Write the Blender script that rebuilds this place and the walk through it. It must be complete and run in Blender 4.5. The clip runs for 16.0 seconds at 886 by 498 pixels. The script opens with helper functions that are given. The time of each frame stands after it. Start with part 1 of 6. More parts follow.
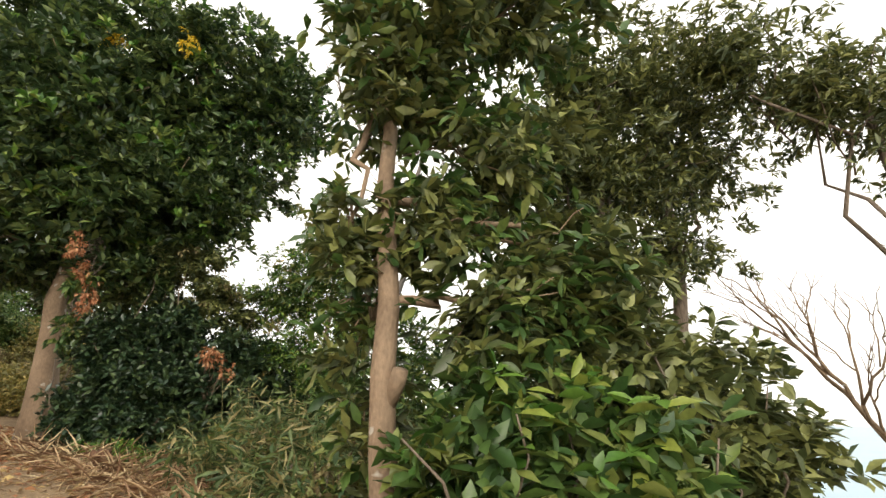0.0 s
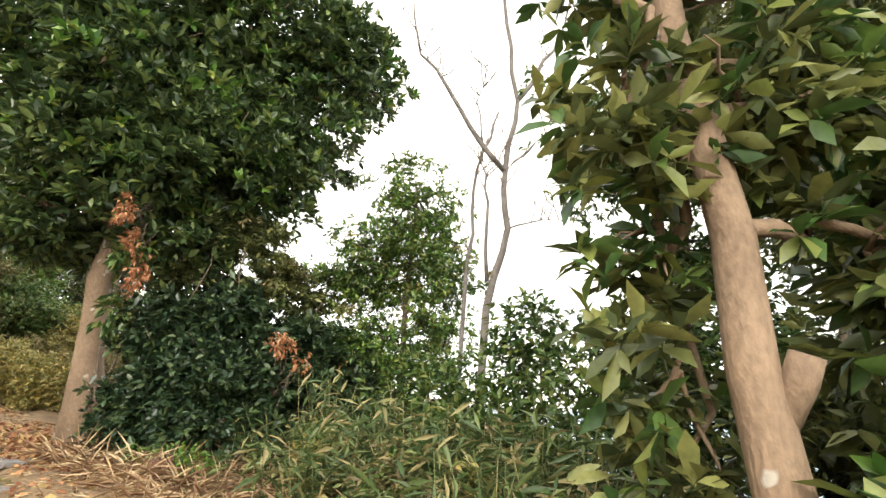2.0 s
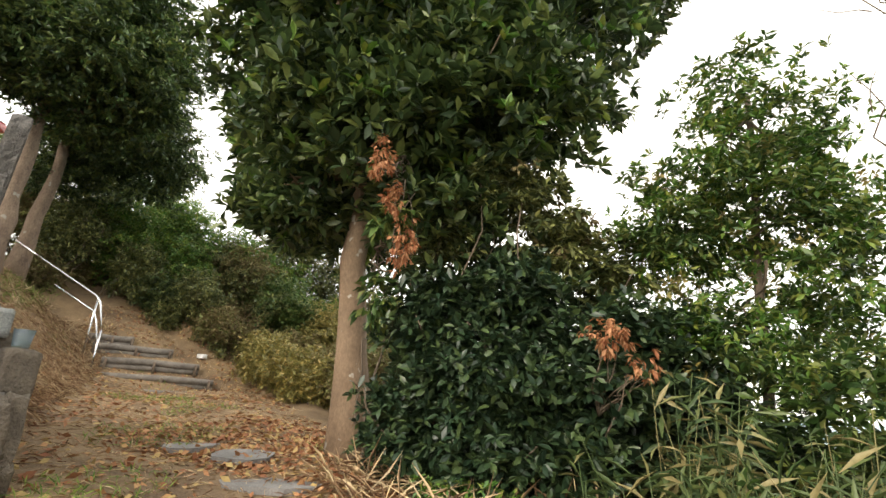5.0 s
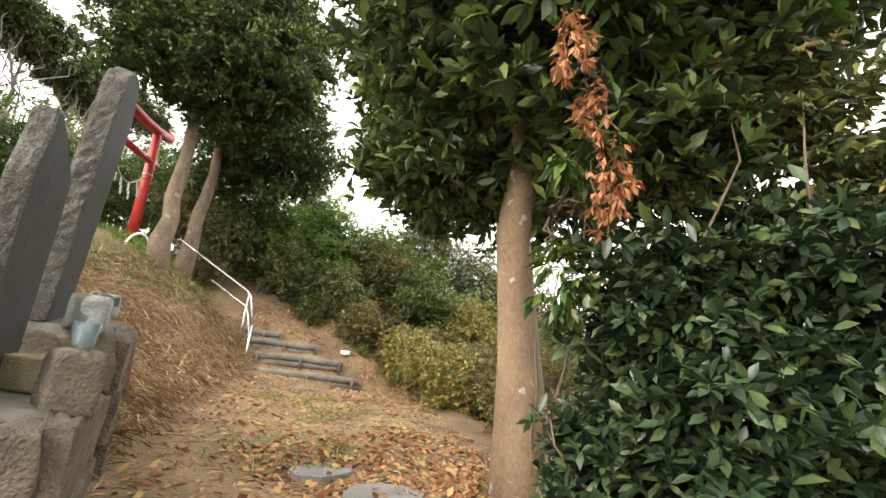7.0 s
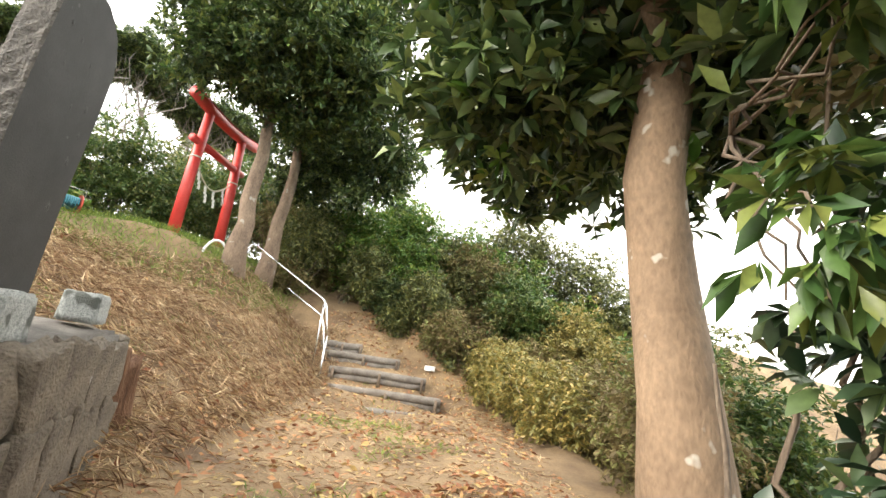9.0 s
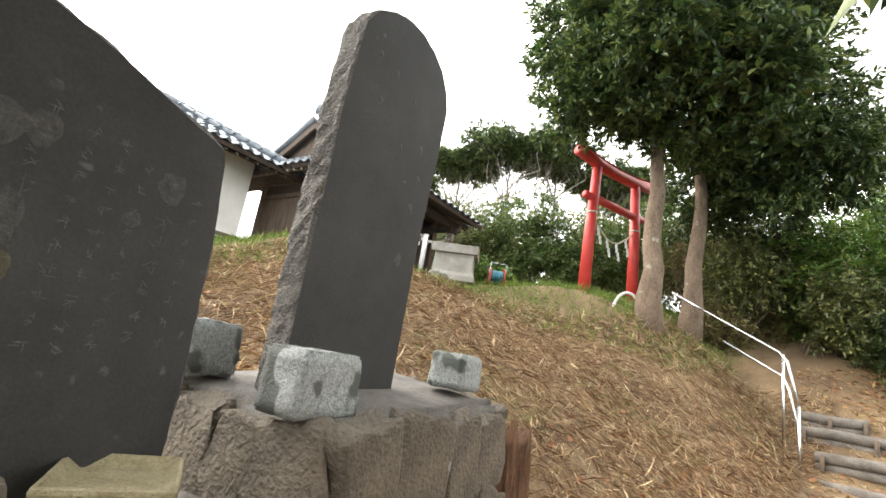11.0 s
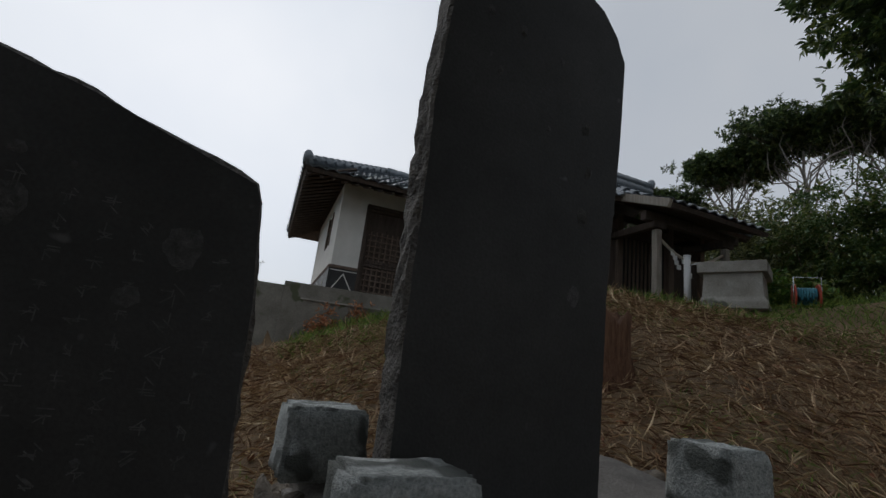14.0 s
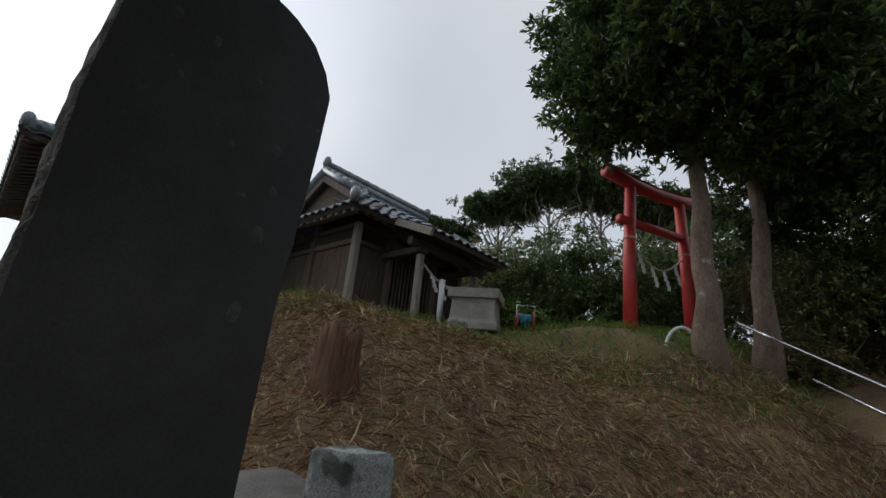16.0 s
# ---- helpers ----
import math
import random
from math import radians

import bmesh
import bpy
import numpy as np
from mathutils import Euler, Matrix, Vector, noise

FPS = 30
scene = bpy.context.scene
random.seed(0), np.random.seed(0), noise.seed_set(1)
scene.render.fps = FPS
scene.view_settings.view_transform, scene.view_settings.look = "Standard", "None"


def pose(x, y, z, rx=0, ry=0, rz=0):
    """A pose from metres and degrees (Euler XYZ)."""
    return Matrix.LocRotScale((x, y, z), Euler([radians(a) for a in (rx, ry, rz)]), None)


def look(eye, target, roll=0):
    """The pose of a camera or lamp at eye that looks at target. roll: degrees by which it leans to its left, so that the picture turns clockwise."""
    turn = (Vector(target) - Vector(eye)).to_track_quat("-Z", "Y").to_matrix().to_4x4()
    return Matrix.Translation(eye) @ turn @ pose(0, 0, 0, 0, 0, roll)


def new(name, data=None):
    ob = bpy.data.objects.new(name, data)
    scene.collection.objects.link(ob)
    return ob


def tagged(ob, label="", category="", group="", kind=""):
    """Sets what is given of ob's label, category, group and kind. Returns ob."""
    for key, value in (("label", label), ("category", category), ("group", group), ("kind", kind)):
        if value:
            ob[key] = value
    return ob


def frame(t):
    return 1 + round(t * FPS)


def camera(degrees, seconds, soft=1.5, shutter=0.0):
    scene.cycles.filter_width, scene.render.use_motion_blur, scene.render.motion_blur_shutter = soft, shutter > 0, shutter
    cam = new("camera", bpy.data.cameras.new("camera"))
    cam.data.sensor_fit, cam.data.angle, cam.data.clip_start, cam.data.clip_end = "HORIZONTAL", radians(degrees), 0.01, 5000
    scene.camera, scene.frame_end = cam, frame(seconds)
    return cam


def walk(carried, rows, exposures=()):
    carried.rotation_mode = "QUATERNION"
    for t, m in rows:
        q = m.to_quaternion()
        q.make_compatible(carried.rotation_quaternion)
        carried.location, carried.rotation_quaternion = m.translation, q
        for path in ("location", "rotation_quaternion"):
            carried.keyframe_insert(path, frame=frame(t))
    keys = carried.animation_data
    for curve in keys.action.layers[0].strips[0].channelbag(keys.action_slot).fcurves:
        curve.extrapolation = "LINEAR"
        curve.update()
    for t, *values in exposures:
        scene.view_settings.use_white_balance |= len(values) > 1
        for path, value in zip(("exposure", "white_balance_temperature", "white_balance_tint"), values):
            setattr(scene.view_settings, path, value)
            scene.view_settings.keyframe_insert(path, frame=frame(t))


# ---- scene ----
cam = camera(86.8, 16.0)
PATH = [
    (0, (0.052, -0.138, 1.594), (0.014, 1.755, 2.239), 2.0),
    (0.5, (-0.346, 0.321, 1.612), (-0.418, 2.218, 2.242), 2.0),
    (1, (-0.68, 0.656, 1.589), (-0.771, 2.554, 2.213), 2.3),
    (1.5, (-1.014, 1.001, 1.598), (-1.112, 2.9, 2.217), 2.5),
    (2, (-1.322, 1.338, 1.623), (-1.444, 3.234, 2.246), 2.7),
    (2.5, (-1.62, 1.627, 1.658), (-1.754, 3.523, 2.284), 2.7),
    (3, (-1.89, 1.961, 1.755), (-2.038, 3.858, 2.369), 2.7),
    (3.5, (-2.159, 2.287, 1.768), (-2.397, 4.179, 2.37), 2.9),
    (4, (-2.527, 2.608, 1.779), (-2.946, 4.474, 2.361), 3.8),
    (4.5, (-2.949, 3.033, 1.754), (-3.614, 4.832, 2.318), 4.7),
    (5, (-3.358, 3.309, 1.768), (-4.224, 5.026, 2.315), 5.0),
    (5.2, (-3.533, 3.445, 1.789), (-4.487, 5.119, 2.325), 5.3),
    (7.5, (-4.913, 4.833, 1.943), (-6.266, 6.228, 2.415), 7.1),
    (8.2, (-5.325, 5.251, 2.022), (-6.728, 6.598, 2.488), 7.3),
    (10.3, (-6.577, 6.435, 2.016), (-8.51, 6.622, 2.496), 9.4),
    (11, (-7.111, 6.395, 2.123), (-8.987, 5.875, 2.581), 9.1),
    (11.6, (-7.398, 6.415, 2.201), (-9.01, 5.316, 2.64), 9.0),
    (12.1, (-7.623, 6.458, 2.273), (-9.003, 5.079, 2.712), 8.1),
    (12.5, (-7.734, 6.432, 2.309), (-9.038, 4.979, 2.741), 7.7),
    (13, (-7.895, 6.331, 2.302), (-9.156, 4.845, 2.753), 7.3),
    (14, (-8.11, 6.398, 2.342), (-9.405, 4.952, 2.825), 6.9),
    (14.5, (-8.191, 6.514, 2.365), (-9.587, 5.186, 2.895), 6.5),
    (15, (-8.265, 6.622, 2.377), (-9.775, 5.441, 2.946), 6.3),
    (16, (-8.309, 6.862, 2.394), (-10.056, 6.117, 3.024), 5.8),
]
walk(cam, [(t, look(eye, target, roll)) for t, eye, target, roll in PATH],
     exposures=[(0.0, 1.05, 7500, 10), (1.0, 1.45, 7400, 10), (2.0, 1.65, 7300, 10), (3.5, 1.6, 7200, 10), (5.0, 1.3, 7500, 10), (7.5, 2.05, 7500, 10), (10.3, 2.3, 7150, 10), (11.0, 2.1, 7100, 10), (11.6, 1.4, 6800, 10), (12.1, 0.5, 6450, 10), (12.5, -0.1, 6350, 10), (13.0, -0.6, 6300, 10), (14.5, -0.9, 6300, 10), (16.0, -0.5, 6300, 10)])

# ---- sky and sun: an overcast afternoon ----
SUN = Vector((-0.15, -0.84, 0.52)).normalized()
world = bpy.data.worlds.new("overcast_sky")
scene.world = world
world.use_nodes = True
wn, wl = world.node_tree.nodes, world.node_tree.links
wn.clear()
w_out, w_bg, w_mix = wn.new("ShaderNodeOutputWorld"), wn.new("ShaderNodeBackground"), wn.new("ShaderNodeMixRGB")
w_sky = wn.new("ShaderNodeTexSky")
w_sky.sky_type, w_sky.sun_disc = "NISHITA", False
w_sky.sun_elevation, w_sky.sun_rotation = math.asin(SUN.z), math.atan2(SUN.x, SUN.y)
w_dim = wn.new("ShaderNodeMixRGB")
w_dim.blend_type = "MULTIPLY"
w_dim.inputs[0].default_value = 1.0
w_dim.inputs[2].default_value = (0.1, 0.1, 0.1, 1)
wl.new(w_sky.outputs[0], w_dim.inputs[1])
w_geo, w_noise, w_ramp = wn.new("ShaderNodeTexCoord"), wn.new("ShaderNodeTexNoise"), wn.new("ShaderNodeValToRGB")
w_noise.inputs["Scale"].default_value, w_noise.inputs["Detail"].default_value = 1.6, 4.0
w_ramp.color_ramp.elements[0].position, w_ramp.color_ramp.elements[0].color = 0.3, (0.86, 0.92, 1.0, 1)
w_ramp.color_ramp.elements[1].position, w_ramp.color_ramp.elements[1].color = 0.75, (1.12, 1.13, 1.14, 1)
wl.new(w_geo.outputs["Generated"], w_noise.inputs["Vector"])
wl.new(w_noise.outputs["Fac"], w_ramp.inputs["Fac"])
# clouds are brighter round the hidden sun
w_dot, w_glow = wn.new("ShaderNodeVectorMath"), wn.new("ShaderNodeMapRange")
w_dot.operation = "DOT_PRODUCT"
w_dot.inputs[1].default_value = SUN
wl.new(w_geo.outputs["Generated"], w_dot.inputs[0])
wl.new(w_dot.outputs["Value"], w_glow.inputs["Value"])
w_glow.interpolation_type = "SMOOTHSTEP"
w_glow.inputs["From Min"].default_value, w_glow.inputs["From Max"].default_value = 0.72, 1.0
w_glow.inputs["To Min"].default_value, w_glow.inputs["To Max"].default_value = 1.0, 1.6
w_mul = wn.new("ShaderNodeVectorMath")
w_mul.operation = "SCALE"
wl.new(w_ramp.outputs["Color"], w_mul.inputs[0])
wl.new(w_glow.outputs["Result"], w_mul.inputs["Scale"])
w_mix.inputs[0].default_value = 0.85
wl.new(w_dim.outputs[0], w_mix.inputs[1])
wl.new(w_mul.outputs[0], w_mix.inputs[2])
wl.new(w_mix.outputs[0], w_bg.inputs["Color"])
w_bg.inputs["Strength"].default_value = 1.0
wl.new(w_bg.outputs[0], w_out.inputs[0])
sun = new("sun", bpy.data.lights.new("sun", "SUN"))
sun.data.energy, sun.data.angle, sun.data.color = 0.9, radians(25), (1.0, 0.96, 0.9)
sun.matrix_world = look(SUN * 50, (0, 0, 0))

# ---- materials ----
def mat(name, c1, c2, rough=0.8, scale=8.0, bump=0.3, metal=0.0, c3=None, fine=60.0, island=False, leafy=0.0, stretch=(1, 1, 1), spots=None, spec=0.5, dist=0.02):
    """Two-scale procedural surface: broad stains c1..c2 (c3: patches), fine grain and relief."""
    m = bpy.data.materials.new(name)
    m.use_nodes = True
    n, l = m.node_tree.nodes, m.node_tree.links
    b, out = n["Principled BSDF"], n["Material Output"]
    co, mp = n.new("ShaderNodeTexCoord"), n.new("ShaderNodeMapping")
    mp.inputs["Scale"].default_value = stretch
    l.new(co.outputs["Object"], mp.inputs["Vector"])
    big, small = n.new("ShaderNodeTexNoise"), n.new("ShaderNodeTexNoise")
    big.inputs["Scale"].default_value, big.inputs["Detail"].default_value, big.inputs["Roughness"].default_value = scale, 5, 0.65
    small.inputs["Scale"].default_value, small.inputs["Detail"].default_value = fine, 3
    l.new(mp.outputs[0], big.inputs["Vector"])
    l.new(mp.outputs[0], small.inputs["Vector"])
    ramp = n.new("ShaderNodeValToRGB")
    e = ramp.color_ramp.elements
    e[0].position, e[0].color = 0.32, (*c1, 1)
    e[1].position, e[1].color = 0.68, (*c2, 1)
    if c3:
        x = e.new(0.8)
        x.color = (*c3, 1)
    if island:
        g = n.new("ShaderNodeNewGeometry")
        add = n.new("ShaderNodeMath")
        add.operation = "MULTIPLY_ADD"
        add.inputs[1].default_value, add.inputs[2].default_value = 0.75, 0.0
        l.new(g.outputs["Random Per Island"], add.inputs[0])
        add2 = n.new("ShaderNodeMath")
        add2.operation = "MULTIPLY_ADD"
        add2.inputs[1].default_value = 0.35
        l.new(big.outputs["Fac"], add2.inputs[0])
        l.new(add.outputs[0], add2.inputs[2])
        l.new(add2.outputs[0], ramp.inputs["Fac"])
    else:
        l.new(big.outputs["Fac"], ramp.inputs["Fac"])
    grain = n.new("ShaderNodeMixRGB")
    grain.blend_type = "OVERLAY"
    grain.inputs[0].default_value = 0.45
    l.new(ramp.outputs["Color"], grain.inputs[1])
    l.new(small.outputs["Fac"], grain.inputs[2])
    col = grain.outputs[0]
    if spots:
        sp, sr, mx = n.new("ShaderNodeTexNoise"), n.new("ShaderNodeValToRGB"), n.new("ShaderNodeMixRGB")
        sp.inputs["Scale"].default_value, sp.inputs["Detail"].default_value = spots[1], 2
        l.new(co.outputs["Object"], sp.inputs["Vector"])
        sr.color_ramp.elements[0].position, sr.color_ramp.elements[1].position = spots[2], spots[2] + 0.05
        l.new(sp.outputs["Fac"], sr.inputs["Fac"])
        l.new(sr.outputs["Color"], mx.inputs[0])
        l.new(col, mx.inputs[1])
        mx.inputs[2].default_value = (*spots[0], 1)
        col = mx.outputs[0]
    l.new(col, b.inputs["Base Color"])
    b.inputs["Roughness"].default_value, b.inputs["Metallic"].default_value = rough, metal
    b.inputs["Specular IOR Level"].default_value = spec
    if bump:
        bp = n.new("ShaderNodeBump")
        bp.inputs["Strength"].default_value, bp.inputs["Distance"].default_value = bump, dist
        ad = n.new("ShaderNodeMath")
        l.new(big.outputs["Fac"], ad.inputs[0])
        l.new(small.outputs["Fac"], ad.inputs[1])
        l.new(ad.outputs[0], bp.inputs["Height"])
        l.new(bp.outputs[0], b.inputs["Normal"])
    if leafy:
        tr, mx = n.new("ShaderNodeBsdfTranslucent"), n.new("ShaderNodeMixShader")
        mx.inputs[0].default_value = leafy
        l.new(col, tr.inputs["Color"])
        l.new(b.outputs[0], mx.inputs[1])
        l.new(tr.outputs[0], mx.inputs[2])
        l.new(mx.outputs[0], out.inputs["Surface"])
    return m

def leaf_mat(name, c1, c2, c3=None, rough=0.42, leafy=0.25):
    return mat(name, c1, c2, rough=rough, scale=0.9, bump=0, c3=c3, fine=30, island=True, leafy=leafy)

M_SOIL = mat("leaf_litter_soil", (0.11, 0.07, 0.04), (0.29, 0.20, 0.11), 0.95, 0.9, 0.7, c3=(0.16, 0.17, 0.05), fine=35, dist=0.03)
M_STRAW = mat("dry_straw", (0.22, 0.12, 0.065), (0.60, 0.42, 0.25), 0.75, 1.0, 0, c3=(0.70, 0.55, 0.34), island=True)
M_GRASS = mat("green_grass", (0.09, 0.17, 0.03), (0.25, 0.34, 0.07), 0.7, 1.0, 0, island=True, leafy=0.2)
M_LITTER = mat("fallen_leaves", (0.24, 0.09, 0.04), (0.46, 0.24, 0.11), 0.8, 1.0, 0, c3=(0.42, 0.30, 0.12), island=True)
M_ORANGE = leaf_mat("withered_orange_leaves", (0.34, 0.13, 0.06), (0.52, 0.26, 0.13), rough=0.75)
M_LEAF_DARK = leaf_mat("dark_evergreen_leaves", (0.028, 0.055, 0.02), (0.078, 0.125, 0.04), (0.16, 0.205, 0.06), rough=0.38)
M_LEAF_DEEP = leaf_mat("deep_green_glossy_leaves", (0.018, 0.04, 0.02), (0.045, 0.082, 0.034), (0.075, 0.115, 0.04), rough=0.38, leafy=0.15)
M_LEAF_MID = leaf_mat("green_leaves", (0.035, 0.08, 0.02), (0.10, 0.17, 0.04), (0.17, 0.20, 0.05))
M_LEAF_OLIVE = leaf_mat("olive_leaves", (0.06, 0.08, 0.028), (0.15, 0.165, 0.055), (0.24, 0.25, 0.08))
# own colour of light green plants; also sunlight painted onto the big evergreen's skin
M_LEAF_BRIGHT = leaf_mat("bright_green_leaves", (0.05, 0.13, 0.02), (0.13, 0.24, 0.04), (0.22, 0.26, 0.05))
M_LEAF_YELLOW = leaf_mat("yellowing_leaves", (0.15, 0.15, 0.045), (0.30, 0.26, 0.08), (0.40, 0.30, 0.10))
M_FLOWER = leaf_mat("bright_yellow_leaves", (0.62, 0.40, 0.03), (0.8, 0.58, 0.06), rough=0.6)
M_LEAF_DRY = leaf_mat("dry_brown_green_leaves", (0.13, 0.10, 0.045), (0.24, 0.19, 0.08), (0.17, 0.19, 0.06), rough=0.7)
M_SASA = leaf_mat("bamboo_grass_leaves", (0.055, 0.095, 0.03), (0.15, 0.195, 0.065), (0.30, 0.25, 0.11), rough=0.5)
M_BARK = mat("smooth_brown_bark", (0.165, 0.11, 0.07), (0.29, 0.20, 0.13), 0.9, 3, 0.5, fine=45, stretch=(1, 1, 0.5), spots=((0.42, 0.38, 0.32), 7, 0.68))
M_BARK_T = mat("rough_brown_bark", (0.13, 0.09, 0.065), (0.24, 0.175, 0.125), 0.92, 5, 0.7, fine=40, stretch=(1, 1, 0.4), spots=((0.30, 0.28, 0.24), 5, 0.66))
M_BARK_D = mat("dark_bark", (0.10, 0.075, 0.055), (0.20, 0.15, 0.11), 0.95, 5, 0.7, fine=40, stretch=(1, 1, 0.3))
M_BARK_G = mat("grey_bark", (0.16, 0.14, 0.125), (0.28, 0.25, 0.22), 0.9, 6, 0.4, fine=50)
M_BARK_W = mat("weathered_grey_brown_bark", (0.10, 0.085, 0.075), (0.19, 0.17, 0.15), 0.9, 6, 0.5, fine=50)
M_SLATE = mat("dark_slate", (0.021, 0.0208, 0.0205), (0.042, 0.0415, 0.041), 0.6, 2.5, 0.25, fine=90, spots=((0.10, 0.10, 0.10), 9, 0.72), dist=0.006)
M_SLATE_R = mat("rough_slate_edge", (0.07, 0.065, 0.06), (0.16, 0.145, 0.13), 0.9, 18, 1.0, fine=70, dist=0.03)
M_LICHEN = mat("grey_lichen", (0.045, 0.045, 0.045), (0.10, 0.10, 0.098), 0.9, 30, 0.3, fine=150)
M_MOSSY = mat("yellowish_lichen", (0.07, 0.068, 0.045), (0.12, 0.112, 0.07), 0.9, 30, 0.3, fine=150)
M_CARVE = mat("carved_groove", (0.06, 0.06, 0.058), (0.11, 0.11, 0.107), 0.85, 30, 0.2)
M_GRANITE = mat("speckled_granite", (0.24, 0.26, 0.25), (0.50, 0.52, 0.51), 0.85, 55, 0.8, fine=120, spots=((0.12, 0.13, 0.12), 5, 0.56), dist=0.012)
M_BASE = mat("weathered_base_stone", (0.085, 0.07, 0.055), (0.20, 0.165, 0.125), 0.85, 4, 0.9, c3=(0.25, 0.20, 0.13), fine=45, spots=((0.30, 0.29, 0.26), 6, 0.7), dist=0.03)
M_CEMENT = mat("dark_damp_cement", (0.09, 0.08, 0.07), (0.19, 0.175, 0.155), 0.75, 5, 0.6, fine=80)
M_BASIN = mat("ochre_sandstone", (0.22, 0.18, 0.10), (0.36, 0.31, 0.19), 0.85, 9, 0.5, c3=(0.22, 0.23, 0.12), fine=90)
M_CONC = mat("stained_concrete", (0.22, 0.205, 0.18), (0.38, 0.365, 0.33), 0.9, 3, 0.4, c3=(0.28, 0.27, 0.22), fine=70, spots=((0.13, 0.13, 0.10), 3, 0.66))
M_WALLC = mat("mossy_retaining_wall", (0.14, 0.13, 0.11), (0.25, 0.24, 0.21), 0.92, 2, 0.4, fine=60, spots=((0.09, 0.10, 0.06), 3, 0.62))
M_PLASTER = mat("white_plaster", (0.66, 0.65, 0.61), (0.78, 0.77, 0.74), 0.9, 2, 0.15, fine=90)
M_WOOD_D = mat("dark_weathered_wood", (0.045, 0.032, 0.026), (0.10, 0.075, 0.06), 0.8, 3, 0.5, fine=40, stretch=(6, 6, 0.5))
M_WOOD_B = mat("brown_weathered_boards", (0.10, 0.07, 0.055), (0.20, 0.15, 0.115), 0.8, 3, 0.5, fine=40, stretch=(6, 6, 0.5))
M_WOOD_G = mat("grey_weathered_wood", (0.24, 0.21, 0.18), (0.40, 0.36, 0.31), 0.85, 3, 0.5, fine=40, stretch=(8, 8, 0.5))
M_LOG = mat("grey_step_log", (0.12, 0.105, 0.09), (0.27, 0.24, 0.21), 0.9, 4, 0.6, fine=50)
M_TILE = mat("grey_roof_tile", (0.11, 0.13, 0.15), (0.22, 0.25, 0.28), 0.32, 4, 0.2, c3=(0.30, 0.33, 0.36), fine=60)
M_RED = mat("vermilion_paint", (0.50, 0.035, 0.03), (0.62, 0.06, 0.05), 0.42, 3, 0.15, fine=60, c3=(0.42, 0.05, 0.04))
M_REDTOP = mat("faded_dark_red_paint", (0.16, 0.05, 0.045), (0.30, 0.06, 0.05), 0.7, 4, 0.3, fine=60)
M_STEEL = mat("stainless_steel", (0.55, 0.56, 0.57), (0.68, 0.69, 0.70), 0.25, 20, 0, metal=1.0)
M_WHITE = mat("white_painted_pipe", (0.70, 0.70, 0.70), (0.82, 0.82, 0.82), 0.5, 5, 0.1)
M_PAPER = mat("white_paper", (0.75, 0.75, 0.74), (0.85, 0.85, 0.84), 0.9, 20, 0)
M_ROPE = mat("straw_rope", (0.42, 0.38, 0.30), (0.58, 0.54, 0.46), 0.9, 40, 0.5)
M_STUMP = mat("rotten_stump_wood", (0.10, 0.045, 0.025), (0.26, 0.14, 0.08), 0.95, 5, 0.9, fine=30, stretch=(6, 6, 0.6), dist=0.03)
M_HOSE = mat("teal_hose", (0.03, 0.16, 0.22), (0.05, 0.25, 0.30), 0.5, 10, 0)
M_REEL = mat("red_reel_plastic", (0.40, 0.06, 0.035), (0.5, 0.09, 0.05), 0.45, 8, 0)
M_PAVE = mat("grey_flat_stone", (0.15, 0.145, 0.14), (0.26, 0.25, 0.24), 0.85, 3, 0.4, fine=60)
M_SEA = mat("hazy_sea", (0.13, 0.25, 0.31), (0.18, 0.30, 0.36), 0.35, 0.02, 0.1)
M_BLACK = mat("near_black", (0.012, 0.012, 0.013), (0.03, 0.03, 0.03), 0.5, 4, 0.1)
m_glass = bpy.data.materials.new("bluish_glass")
m_glass.use_nodes = True
m_glass.node_tree.nodes["Principled BSDF"].inputs["Base Color"].default_value = (0.72, 0.88, 0.92, 1)
m_glass.node_tree.nodes["Principled BSDF"].inputs["Roughness"].default_value = 0.08
m_glass.node_tree.nodes["Principled BSDF"].inputs["Transmission Weight"].default_value = 0.9
M_GLASS = m_glass

# ---- building blocks ----
RNG = np.random.default_rng(7)

def raw(name, verts, faces, material, parent=None, label="", smooth=False, matrix=None):
    me = bpy.data.meshes.new(name)
    me.from_pydata([tuple(v) for v in verts], [], faces)
    me.materials.append(material)
    if smooth:
        me.shade_smooth()
    ob = new(name, me)
    if matrix is not None:
        ob.matrix_basis = matrix
    if parent:
        ob.parent = parent
    if label:
        ob["label"] = label
    return ob

def part(name, bm, material, parent=None, label="", smooth=False):
    me = bpy.data.meshes.new(name)
    bmesh.ops.recalc_face_normals(bm, faces=bm.faces)
    bm.to_mesh(me)
    bm.free()
    me.materials.append(material)
    if smooth:
        me.shade_smooth()
    ob = new(name, me)
    if parent:
        ob.parent = parent
    if label:
        ob["label"] = label
    return ob

def thing(name, at, label, category, group="", rz=0):
    ob = new(name)
    ob.matrix_basis = pose(*at, 0, 0, rz)
    return tagged(ob, label, category, group)

def box(bm, c, size, bevel=0.0, m=None):
    v = bmesh.ops.create_cube(bm, size=1.0, matrix=Matrix.Translation(c) @ Matrix.Diagonal((*size, 1)))["verts"]
    if m is not None:
        bmesh.ops.transform(bm, matrix=m, verts=v)
    if bevel:
        bmesh.ops.bevel(bm, geom=list({e for x in v for e in x.link_edges}), offset=bevel, segments=2, affect="EDGES", profile=0.6)
    return v

def bx(name, c, size, material, parent, bevel=0.006, label=""):
    bm = bmesh.new()
    box(bm, c, size, bevel)
    return part(name, bm, material, parent, label)

